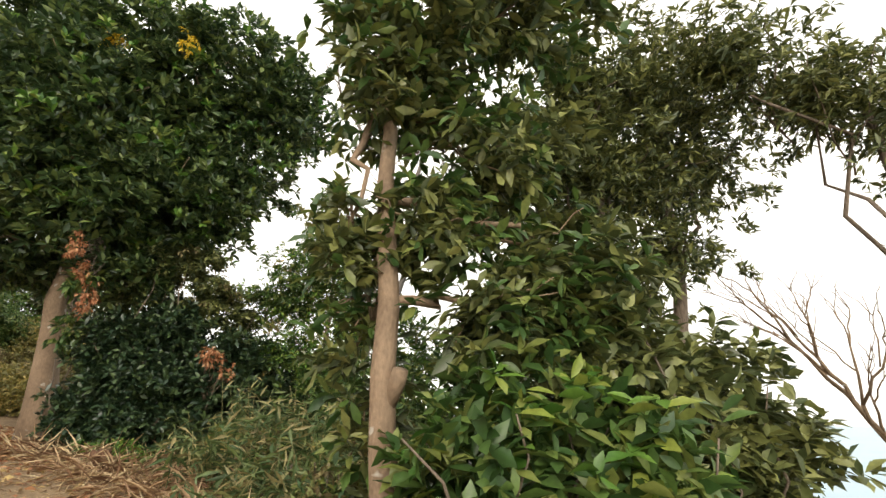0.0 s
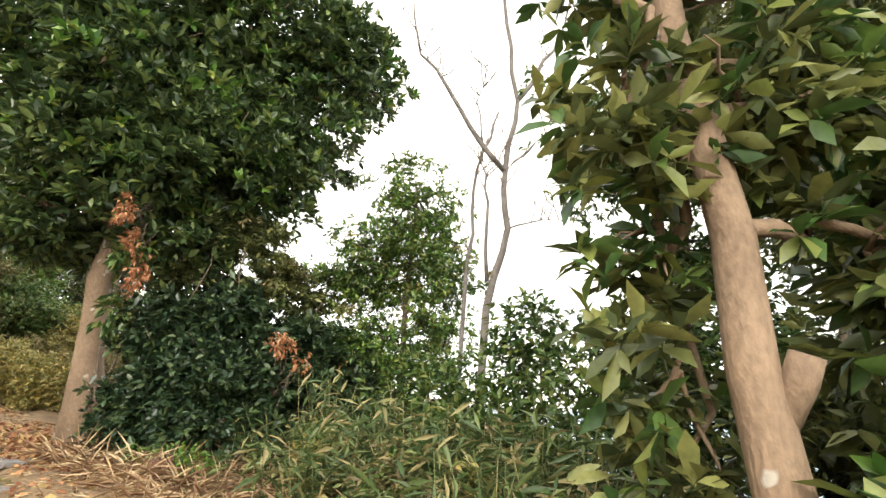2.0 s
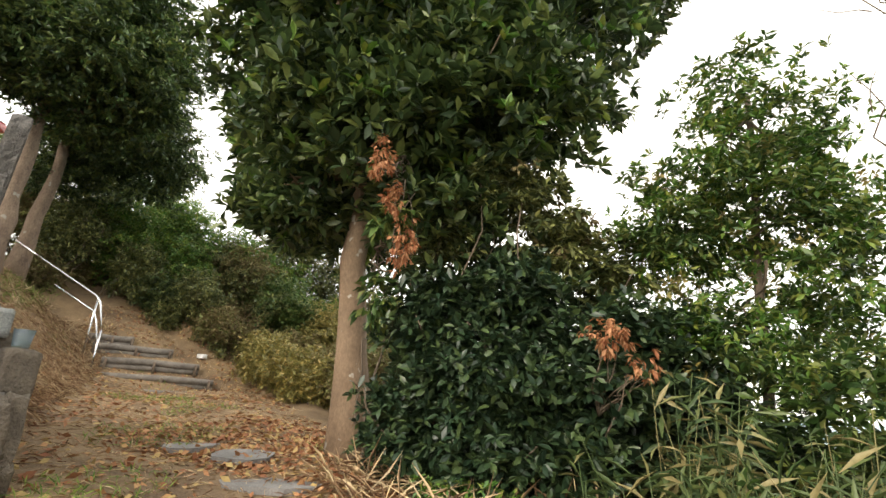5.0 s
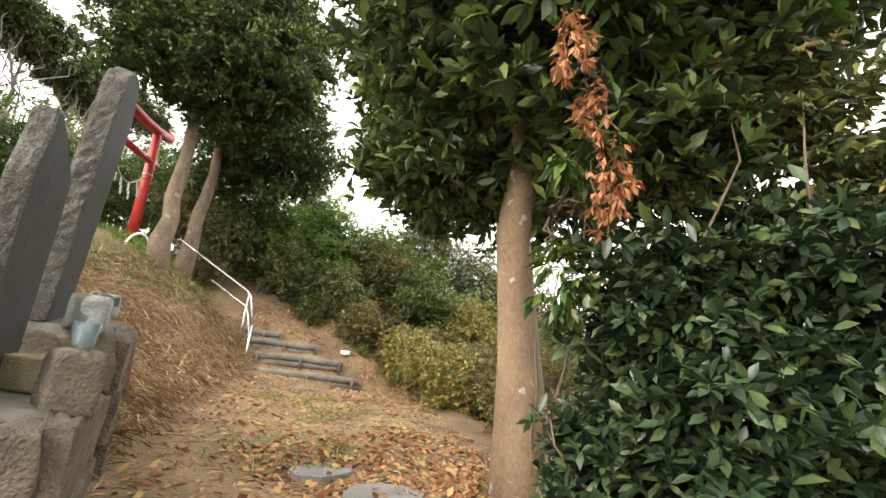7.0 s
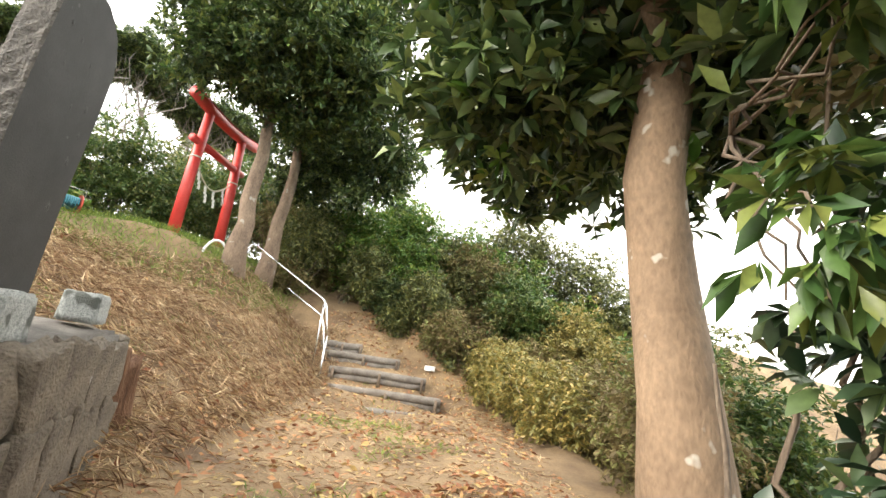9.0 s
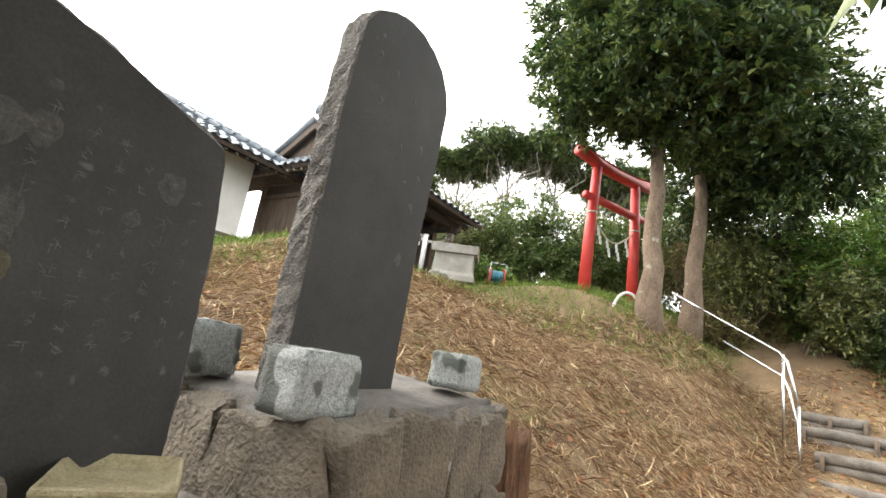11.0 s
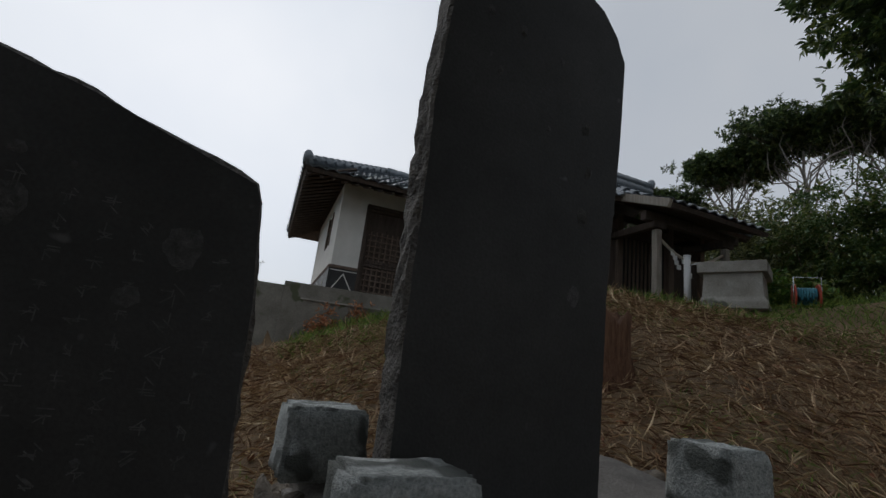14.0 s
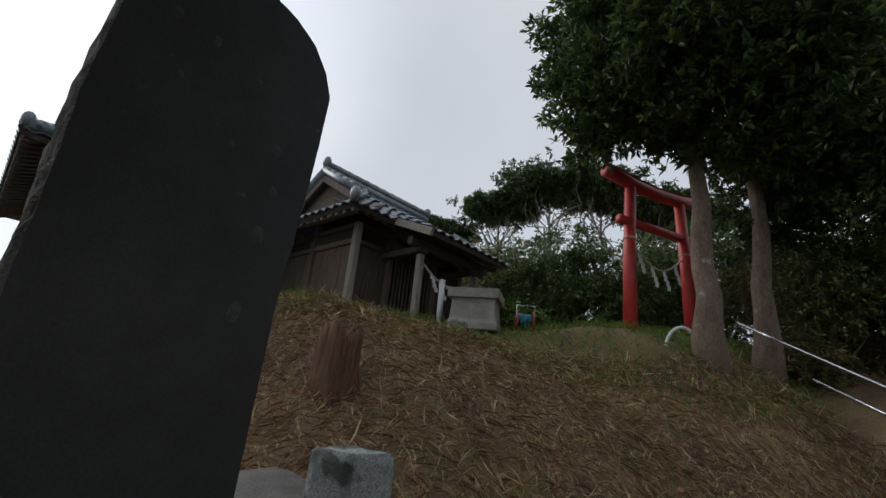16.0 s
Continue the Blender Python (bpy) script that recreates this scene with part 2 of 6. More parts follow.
def tube_data(pts, radii, sides=8):
    """Vertices and faces of a tube along pts."""
    pts = [Vector(p) for p in pts]
    vs, fs = [], []
    ref = Vector((0.31, 0.17, 0.93))
    for i, p in enumerate(pts):
        d = (pts[min(i + 1, len(pts) - 1)] - pts[max(i - 1, 0)]).normalized()
        a = d.cross(ref if abs(d.dot(ref)) < 0.95 else Vector((1, 0, 0))).normalized()
        b = d.cross(a)
        for k in range(sides):
            w = 2 * math.pi * k / sides
            vs.append(p + (a * math.cos(w) + b * math.sin(w)) * radii[i])
    for i in range(len(pts) - 1):
        for k in range(sides):
            k2 = (k + 1) % sides
            fs.append((i * sides + k, i * sides + k2, (i + 1) * sides + k2, (i + 1) * sides + k))
    fs.append(tuple(range(sides - 1, -1, -1)))
    fs.append(tuple((len(pts) - 1) * sides + k for k in range(sides)))
    return vs, fs

def tube(name, pts, radii, material, parent=None, label="", sides=10):
    if not hasattr(radii, "__len__"):
        radii = [radii] * len(pts)
    v, f = tube_data(pts, radii, sides)
    return raw(name, v, f, material, parent, label, smooth=True)

def tubes(name, runs, material, parent=None, label="", sides=6):
    vs, fs = [], []
    for pts, radii in runs:
        v, f = tube_data(pts, radii, sides)
        o = len(vs)
        vs += v
        fs += [tuple(i + o for i in q) for q in f]
    return raw(name, vs, fs, material, parent, label, smooth=True)

def fast_mesh(name, verts, loops, sizes, material):
    """A mesh from numpy arrays; sizes: corners of each face, all equal."""
    me = bpy.data.meshes.new(name)
    nf = len(loops) // sizes
    me.vertices.add(len(verts))
    me.vertices.foreach_set("co", np.asarray(verts, dtype=np.float32).ravel())
    me.loops.add(len(loops))
    me.loops.foreach_set("vertex_index", np.asarray(loops, dtype=np.int32))
    me.polygons.add(nf)
    me.polygons.foreach_set("loop_start", np.arange(nf, dtype=np.int32) * sizes)
    me.update(calc_edges=True)
    me.materials.append(material)
    return me

def unit(v):
    return v / np.maximum(np.linalg.norm(v, axis=1, keepdims=True), 1e-6)

def leaves(name, at, way, size, material, parent=None, width=0.34, fold=0.18, droop=0.0, label="", fine=False):
    """Folded leaves: at (n,3) stalk ends, way (n,3) directions, size (n,) lengths; fine: rounded outline, widest past the middle."""
    n = len(at)
    way = unit(way + np.array([0, 0, -droop]))
    side = unit(np.cross(way, RNG.normal(size=(n, 3)) * 0.55 + np.array([0, 0, 1.0])))
    up = np.cross(side, way)
    L = size[:, None]
    tip = at + way * L - up * L * 0.10
    if fine:
        curl = (RNG.random((n, 1)) - 0.3) * 0.16
        m1, m2 = at + way * L * 0.28, at + way * L * 0.62 - up * L * curl * 0.4
        tip = at + way * L - up * L * (0.06 + curl)
        w1, w2 = side * L * width * 0.36, side * L * width * 0.5
        f1, f2 = up * L * fold * 0.32, up * L * fold * 0.42
        v = np.stack([at, m1 + w1 + f1, m1 - w1 + f1, m1, m2 + w2 + f2, m2 - w2 + f2, m2, tip], axis=1).reshape(-1, 3)
        tri = np.array([0, 1, 3, 0, 3, 2, 3, 1, 4, 3, 4, 6, 3, 6, 5, 3, 5, 2, 6, 4, 7, 6, 7, 5])
        loops = (np.arange(n)[:, None] * 8 + tri).ravel()
    else:
        mid = at + way * L * 0.52
        v = np.stack([at, mid + side * L * width * 0.5 + up * L * fold * 0.5, tip, mid - side * L * width * 0.5 + up * L * fold * 0.5, mid - up * L * 0.02], axis=1).reshape(-1, 3)
        tri = np.array([0, 1, 4, 4, 1, 2, 0, 4, 3, 4, 2, 3])
        loops = (np.arange(n)[:, None] * 5 + tri).ravel()
    ob = new(name, fast_mesh(name, v, loops, 3, material))
    if parent:
        ob.parent = parent
    if label:
        ob["label"] = label
    return ob

def lobes_points(lobes, n, shell=0.55):
    """Twig tips spread over a union of uneven ellipsoids, thicker towards their skins; and the way outward."""
    vol = np.array([r[0] * r[1] * r[2] for _, r in lobes]) ** 0.75
    pick = RNG.choice(len(lobes), size=n, p=vol / vol.sum())
    c = np.array([l[0] for l in lobes])[pick]
    r = np.array([l[1] for l in lobes])[pick]
    d = unit(RNG.normal(size=(n, 3)))
    wob = 1 + 0.22 * np.sin(d[:, 0] * 5 + pick) * np.cos(d[:, 1] * 6 + 2 * pick) + 0.12 * np.sin(d[:, 2] * 9 + pick)
    rad = (shell + (1 - shell) * RNG.random(n)) * wob
    p = c + d * r * rad[:, None]
    return p, d

def foliage(name, lobes, tips, per, size, material, parent, droop=0.25, width=0.36, shell=0.5, up=0.35, label="", keep=None, clump=0, fine=False):
    """Rosettes of leaves at twig tips; clump: tips gathered into that many sprays."""
    p, d = lobes_points(lobes, tips, shell)
    if clump:
        cp, cd = lobes_points(lobes, clump, shell)
        k = RNG.integers(0, clump, tips)
        rad = np.mean([sum(l[1]) / 3 for l in lobes]) * 0.13
        p = cp[k] + RNG.normal(size=(tips, 3)) * rad * np.array([1, 1, 0.55])
        d = cd[k]
    if keep is not None:
        ok = keep(p)
        p, d = p[ok], d[ok]
    n = len(p)
    axis = unit(d * 0.6 + RNG.normal(size=(n, 3)) * 0.35 + np.array([0, 0, up + 0.25]))
    ref = unit(np.cross(axis, RNG.normal(size=(n, 3))))
    axis, ref = np.repeat(axis, per, axis=0), np.repeat(ref, per, axis=0)
    turn = (np.tile(np.arange(per), n) * 2.4 + RNG.normal(size=n * per) * 0.35)[:, None]
    lean = (0.55 + 0.85 * RNG.random(n * per))[:, None]
    at = np.repeat(p, per, axis=0) - axis * size * 0.5 * RNG.random((n * per, 1))
    way = axis * np.cos(lean) + (ref * np.cos(turn) + np.cross(axis, ref) * np.sin(turn)) * np.sin(lean)
    s = size * (0.65 + 0.7 * RNG.random(n * per))
    return leaves(name, at, way, s, material, parent, width, 0.16, droop, label, fine)

def branch_run(a, b, r0, r1, bend=0.12, n=5, seed=0):
    rg = random.Random(seed)
    a, b = Vector(a), Vector(b)
    ln = (b - a).length
    pts, rad = [], []
    for i in range(n + 1):
        u = i / n
        o = Vector((rg.uniform(-1, 1), rg.uniform(-1, 1), rg.uniform(-0.5, 0.8))) * ln * bend * math.sin(math.pi * u)
        pts.append(a.lerp(b, u) + o)
        rad.append(r0 + (r1 - r0) * u)
    return pts, rad

# ---- lie of the land ----
def smooth01(u):
    u = np.clip(u, 0, 1)
    return u * u * (3 - 2 * u)

def land(x, y):
    """Height of the ground: a path strip, the bank to the shrine terrace, the stair ramp and the drop to the sea."""
    x, y = np.asarray(x, float), np.asarray(y, float)
    xc, yc = np.clip(x, -30, 6), np.clip(y, -14, 22)
    g0 = 0.3 - 0.045 * xc + 0.02 * yc
    r = 0.55 * x + 0.835 * y
    s = -r - 0.1
    a = (x + 10.2) * -0.835 + (y - 6.6) * 0.55
    wide = 6.7 - 2.7 * np.clip((a - 4) / 2.0, 0, 1) + 0.9 * np.clip(1 - a, 0, 5)
    top = 3.92 - 0.28 * np.clip(1 - a, 0, 7) + 0.04 * np.clip(s - wide, 0, 12) + 0.1 * np.clip(a - 5, 0, 5)
    u = np.clip(s / wide, 0, 1)
    f = 0.5 * np.sin(u * math.pi / 2) + 0.5 * u
    fade = smooth01((a + 10.5) / 4.0)
    z = g0 + (top - g0) * f * fade
    ramp = g0 + 3.3 * smooth01((a - 5.3) / 6.8) * smooth01((r + 4) / 2.0)
    z = np.maximum(z, ramp)
    c = (x + 13.75) * -0.989 + (y - 10.7) * 0.147
    side = np.abs((x + 13.75) * 0.147 + (y - 10.7) * 0.989)
    cut = 0.93 + 0.5 * np.clip(c, 0, 20) + 1.2 * np.clip(side - 1.25, 0, 9) + 2.0 * np.clip(-0.5 - c, 0, 9)
    z = np.minimum(z, cut)
    behind = -((x + 12) * 0.44 + (y + 2.45) * 0.898)
    z = np.where((behind > 0.12) & (x < -9.3) & (x > -60) & (y > -40) & (a < 3.5), np.maximum(z, 3.42), z)
    drop = np.clip(r - 4.3, 0, 60) * 0.42 * (1 - 0.8 * smooth01((a - 2) / 6))
    z = z - drop - np.clip(x - 7, 0, 60) * 0.5 - np.clip(-a - 14, 0, 60) * 0.35 * smooth01((-a - 14) / 4)
    bumps = 0.05 * np.sin(x * 1.9 + 0.7 * y) * np.cos(y * 1.6 - 0.5 * x) + 0.025 * np.sin(x * 5.1) * np.cos(y * 4.7)
    return np.maximum(z + bumps, -26.0)

def gz(x, y):
    return float(land(x, y))

# ---- ground and sea ----
def build_ground():
    xs = np.concatenate([np.linspace(-160, -34, 18), np.linspace(-32, 9, 206), np.linspace(11, 120, 16)])
    ys = np.concatenate([np.linspace(-150, -16, 18), np.linspace(-14, 21, 176), np.linspace(23, 150, 16)])
    X, Y = np.meshgrid(xs, ys)
    v = np.stack([X, Y, land(X, Y)], axis=-1).reshape(-1, 3)
    nx, ny = len(xs), len(ys)
    i = (np.arange(ny - 1)[:, None] * nx + np.arange(nx - 1)).ravel()
    loops = np.stack([i, i + 1, i + nx + 1, i + nx], axis=1).ravel()
    me = fast_mesh("ground", v, loops, 4, M_SOIL)
    me.shade_smooth()
    return tagged(new("ground", me), "sloping earth ground with dry leaves and cut straw", "ground", kind="structure")

build_ground()
sea = raw("water", [(-4500, -4500, -25), (4500, -4500, -25), (4500, 4500, -25), (-4500, 4500, -25)], [(0, 1, 2, 3)], M_SEA)
tagged(sea, "pale calm sea under haze", "sea", kind="structure")

# ---- stone monuments ----
U1 = Vector((-0.955, 0.297, 0))
N1 = Vector((0.297, 0.955, 0))

def slab(name, outline, origin, u, n, thick, material, label, lean=0.0, rough=0.012, seed=3):
    """An upright slab: outline in (along u, height) metres, its front face through origin; edges chipped, sides rough."""
    rg = random.Random(seed)
    pts = []
    for i in range(len(outline)):
        a, b = outline[i], outline[(i + 1) % len(outline)]
        ln = math.hypot(b[0] - a[0], b[1] - a[1])
        k = max(1, int(ln / 0.05))
        for j in range(k):
            q = j / k
            pts.append((a[0] + (b[0] - a[0]) * q, a[1] + (b[1] - a[1]) * q))
    o = Vector(origin)
    bm = bmesh.new()
    rings = []
    layers = [(0.0, 0.012), (0.015, 0.0)] + [(thick * q, 0.0) for q in (0.3, 0.55, 0.8)] + [(thick, 0.02)]
    for dep, inset in layers:
        ring = []
        cx = sum(p[0] for p in pts) / len(pts)
        cy = sum(p[1] for p in pts) / len(pts)
        for x, z in pts:
            k = rg.uniform(-rough, rough) if dep > 0.01 else rg.uniform(-rough, rough) * 0.25
            d = math.hypot(x - cx, z - cy)
            x2, z2 = x + (x - cx) / d * (k - inset), z + (z - cy) / d * (k - inset)
            w = o + u * x2 + Vector((0, 0, z2)) - n * (dep + lean * z2)
            ring.append(bm.verts.new(w))
        rings.append(ring)
    for a, b in zip(rings, rings[1:]):
        for i in range(len(pts)):
            j = (i + 1) % len(pts)
            f = bm.faces.new((a[i], a[j], b[j], b[i]))
            f.material_index = 1
    bm.faces.new(rings[0])
    bm.faces.new(list(reversed(rings[-1])))
    ob = part(name, bm, material)
    ob.data.materials.append(M_SLATE_R)
    return tagged(ob, label, "stone monument", "memorial stones")

def arc(x0, z0, x1, z1, bulge, n=7):
    out = []
    for i in range(1, n):
        q = i / n
        out.append((x0 + (x1 - x0) * q, z0 + (z1 - z0) * q + bulge * math.sin(math.pi * q)))
    return out

# tall round-topped stone
o1 = Vector((-9.07, 5.2, 1.86))
outline1 = [(0.0, 0.0), (0.84, 0.0), (0.84, 0.8), (0.875, 1.5), (0.88, 1.93)]
outline1 += [(0.83, 2.04), (0.74, 2.145), (0.62, 2.21), (0.49, 2.24), (0.35, 2.235), (0.20, 2.18), (0.07, 2.09), (0.0, 1.97), (-0.03, 1.4), (-0.02, 0.6)]
stele_tall = slab("memorial_stone", outline1, o1, U1, N1, 0.17, M_SLATE, "tall dark slate memorial stone with rounded top on a stone base", lean=-0.02)

# broken-shouldered stone
o2 = Vector((-7.80, 4.79, 1.40))
outline2 = [(-0.01, 0.0), (0.90, 0.0), (0.90, 0.55), (0.87, 1.05), (0.83, 1.36), (0.81, 1.41), (0.62, 1.47), (0.36, 1.555), (0.11, 1.61), (0.05, 1.59), (0.045, 1.50), (0.02, 1.38), (-0.01, 1.30), (-0.035, 1.22), (-0.01, 1.05), (0.0, 0.85), (0.02, 0.62), (0.03, 0.4)]
stele_low = slab("memorial_stone", outline2, o2, U1, N1, 0.12, M_SLATE, "dark slate memorial stone with a slanting top and carved writing", rough=0.008, seed=5)

def patch(name, stele, origin, u, n, x, z, rx, rz, material, seed, lean=0.0):
    """A thin uneven lichen patch on a slab's front."""
    rg = random.Random(seed)
    o = Vector(origin) + u * x + Vector((0, 0, z)) + n * (0.004 - lean * z)
    vs = [o]
    for k in range(18):
        w = 2 * math.pi * k / 18
        q = rg.uniform(0.8, 1.05)
        vs.append(o + u * math.cos(w) * rx * q + Vector((0, 0, math.sin(w) * rz * q)) - n * 0.003)
    fs = [(0, 1 + k, 1 + (k + 1) % 18) for k in range(18)]
    return raw(name, vs, fs, material, stele)

for i, (x, z, r) in enumerate([(0.16, 1.86, 0.02), (0.32, 1.84, 0.018), (0.52, 1.78, 0.014), (0.67, 1.52, 0.024), (0.68, 1.13, 0.028), (0.66, 0.80, 0.03), (0.70, 1.33, 0.02), (0.23, 1.62, 0.016), (0.14, 0.1, 0.03), (0.48, 1.45, 0.014)]):
    patch("lichen_spot", stele_tall, o1, U1, N1, x, z, r, r * 1.5, M_LICHEN, i, -0.02)
for i, (x, z, rx, rz) in enumerate([(0.25, 1.345, 0.022, 0.02), (0.66, 1.175, 0.055, 0.065), (0.56, 1.02, 0.035, 0.03), (0.17, 1.18, 0.06, 0.07), (0.26, 1.20, 0.05, 0.06), (0.24, 0.92, 0.05, 0.09), (0.27, 0.78, 0.03, 0.05), (0.16, 0.70, 0.015, 0.02), (0.03, 0.66, 0.05, 0.04), (0.62, 0.52, 0.016, 0.018), (0.55, 0.62, 0.012, 0.012), (0.20, 0.60, 0.02, 0.03), (0.45, 0.5, 0.012, 0.012), (0.37, 1.33, 0.012, 0.012)]):
    patch("lichen_spot", stele_low, o2, U1, N1, x, z, rx, rz, M_MOSSY if i == 6 else M_LICHEN, 30 + i)
# carved characters too worn to read: short strokes in columns
def strokes(stele, origin, u, n, columns, seed, lean=0.0):
    rg = random.Random(seed)
    for cx, z0, z1, step, w in columns:
        bm = bmesh.new()
        z = z0
        while z > z1:
            for _ in range(5):
                a = rg.choice((0, 0, math.pi / 2, 0.7, -0.7))
                ln = rg.uniform(0.35, 0.85) * w
                c = Vector(origin) + u * (cx + rg.uniform(-0.3, 0.3) * w) + Vector((0, 0, z + rg.uniform(-0.4, 0.4) * w)) + n * (0.0045 - lean * z)
                d = u * math.cos(a) + Vector((0, 0, math.sin(a)))
                e = u * -math.sin(a) + Vector((0, 0, math.cos(a)))
                t = 0.0016
                bm.faces.new([bm.verts.new(c + d * i * ln * 0.5 + e * j * t) for i, j in ((-1, -1), (1, -1), (1, 1), (-1, 1))])
            z -= step
        part("carved_writing", bm, M_CARVE, stele, "worn column of carved characters")["kind"] = "stuff"

strokes(stele_low, o2, U1, N1, [(0.17, 1.22, 0.62, 0.085, 0.055), (0.26, 1.28, 0.60, 0.085, 0.055), (0.38, 1.25, 0.55, 0.075, 0.04), (0.47, 1.25, 0.55, 0.075, 0.04), (0.56, 1.2, 0.6, 0.075, 0.035), (0.66, 1.2, 0.6, 0.08, 0.05), (0.76, 1.15, 0.6, 0.075, 0.035)], 4)

# stone base under the tall slab: cement core with fitted stones
def rock(name, c, size, material, parent=None, seed=0, rot=0.0, flat=0.35, rough=0.1, bev=0.18):
    bm = bmesh.new()
    bmesh.ops.create_cube(bm, size=1.0)
    bmesh.ops.bevel(bm, geom=list(bm.edges), offset=bev, segments=2, affect="EDGES", profile=0.6)
    bmesh.ops.subdivide_edges(bm, edges=[e for e in bm.edges if e.calc_length() > 0.3], cuts=2, use_grid_fill=True)
    rg = Vector((seed * 3.7, seed * 1.3, seed * 2.1))
    for v in bm.verts:
        v.co += v.normal * rough * noise.noise(v.co * 2.3 + rg) + v.normal * rough * 0.35 * noise.noise(v.co * 7 + rg)
    bmesh.ops.transform(bm, matrix=Matrix.Translation(c) @ Matrix.Rotation(rot, 4, "Z") @ Matrix.Diagonal((*size, 1)), verts=bm.verts)
    return part(name, bm, material, parent, smooth=True)

def pedestal(name, corners, z0, z1s, material, label, cat, stones, seed, inset=0.05):
    """A block with sloping faces and stones set into its visible sides."""
    base = thing(name, (corners[0][0], corners[0][1], z0), label, cat)
    bm = bmesh.new()
    c = Vector((sum(p[0] for p in corners) / len(corners), sum(p[1] for p in corners) / len(corners), 0))
    lo = [bm.verts.new(Vector((x, y, z0)) + (Vector((x, y, 0)) - c).normalized() * 0.08) for x, y in corners]
    hi = [bm.verts.new((x, y, z)) for (x, y), z in zip(corners, z1s)]
    bm.faces.new(hi)
    bm.faces.new(list(reversed(lo)))
    for i in range(len(corners)):
        j = (i + 1) % len(corners)
        bm.faces.new((lo[i], lo[j], hi[j], hi[i]))
    bmesh.ops.bevel(bm, geom=list(bm.edges), offset=0.035, segments=2, affect="EDGES")
    bmesh.ops.subdivide_edges(bm, edges=[e for e in bm.edges if e.calc_length() > 0.25], cuts=6, use_grid_fill=True)
    for v in bm.verts:
        v.co += Vector((noise.noise(v.co * 3), noise.noise(v.co * 3 + Vector((9, 0, 0))), noise.noise(v.co * 3 + Vector((0, 9, 0))))) * 0.03
    bmesh.ops.transform(bm, matrix=base.matrix_basis.inverted(), verts=bm.verts)
    part("core", bm, M_CEMENT, base, "dark damp cement core", smooth=True)
    rg = random.Random(seed)
    inv = base.matrix_basis.inverted()
    for side, n_across, n_up in stones:
        a, b = Vector((*corners[side], 0)), Vector((*corners[(side + 1) % len(corners)], 0))
        za = (z1s[side] + z1s[(side + 1) % len(corners)]) / 2
        along = (b - a)
        out = Vector((along.y, -along.x, 0)).normalized()
        if out.dot((a + b) / 2 - c) < 0:
            out = -out
        rotz = math.atan2(along.y, along.x)
        rows = n_up
        zz = z0
        for r in range(rows):
            hgt = (za - 0.05 - z0) / rows
            k = n_across + (r % 2)
            cuts = [0] + sorted((i + rg.uniform(-0.22, 0.22)) / k for i in range(1, k)) + [1]
            for q0, q1 in zip(cuts, cuts[1:]):
                w = (q1 - q0) * along.length
                tilt = rg.uniform(-0.25, 0.25)
                p = a + along * (q0 + q1) / 2 + out * (0.0 + 0.06 * (1 - (zz - z0) / (za - z0)))
                st = rock("stone", (0, 0, 0), (w * rg.uniform(0.98, 1.06), 0.13, hgt * rg.uniform(0.96, 1.12)), material, base, seed=rg.randint(0, 99), bev=0.07, rough=0.17)
                st.matrix_basis = inv @ (Matrix.Translation((p.x, p.y, zz + hgt / 2)) @ Matrix.Rotation(rotz, 4, "Z") @ Matrix.Rotation(tilt, 4, "Y"))
            zz += hgt
    return base

PED = [(-8.86, 5.62), (-10.32, 6.04), (-10.62, 5.0), (-9.10, 4.48)]
pedestal("boulder_plinth", PED, gz(-9.8, 5.6) - 0.45, [1.82, 1.93, 2.0, 1.86], M_BASE, "weathered stone base of fitted boulders and dark cement", "plinth", [(0, 4, 3), (3, 4, 3), (1, 3, 3)], 11)
TIER = [(-7.45, 5.10), (-8.95, 5.60), (-9.15, 4.60), (-7.55, 4.35)]
pedestal("boulder_plinth", TIER, gz(-8.2, 5.3) - 0.3, [1.44, 1.46, 1.48, 1.42], M_BASE, "low stone plinth under the slanting memorial stone", "plinth", [(0, 4, 2), (3, 3, 2)], 17)

def granite_block(c, size, rz, seed, label):
    bm = bmesh.new()
    bmesh.ops.create_cube(bm, size=1.0)
    bmesh.ops.bevel(bm, geom=list(bm.edges), offset=0.05, segments=2, affect="EDGES")
    bmesh.ops.subdivide_edges(bm, edges=[e for e in bm.edges if e.calc_length() > 0.3], cuts=5, use_grid_fill=True)
    for v in bm.verts:
        v.co.x *= 1 + 0.12 * (0.5 - v.co.z) * 0.4
        v.co.y *= 1 + 0.12 * (0.5 - v.co.z) * 0.4
        v.co += v.normal * 0.05 * noise.noise(v.co * 4 + Vector((seed, seed, 0))) + v.normal * 0.03 * noise.noise(v.co * 13)
    bmesh.ops.transform(bm, matrix=Matrix.Translation(c) @ Matrix.Rotation(radians(rz), 4, "Z") @ Matrix.Diagonal((*size, 1)), verts=bm.verts)
    return tagged(part("granite_block", bm, M_GRANITE, smooth=True), label, "stone block", "granite blocks on the base")

granite_block((-8.95, 5.42, 1.955), (0.335, 0.235, 0.26), -17, 1.0, "pale speckled granite block on the base corner")
granite_block((-10.17, 5.76, 2.07), (0.26, 0.24, 0.22), -15, 5.0, "grey granite block at the base edge by the bank")
granite_block((-9.14, 4.66, 2.01), (0.30, 0.26, 0.26), -17, 9.0, "mossy dark granite block behind the slanting stone")

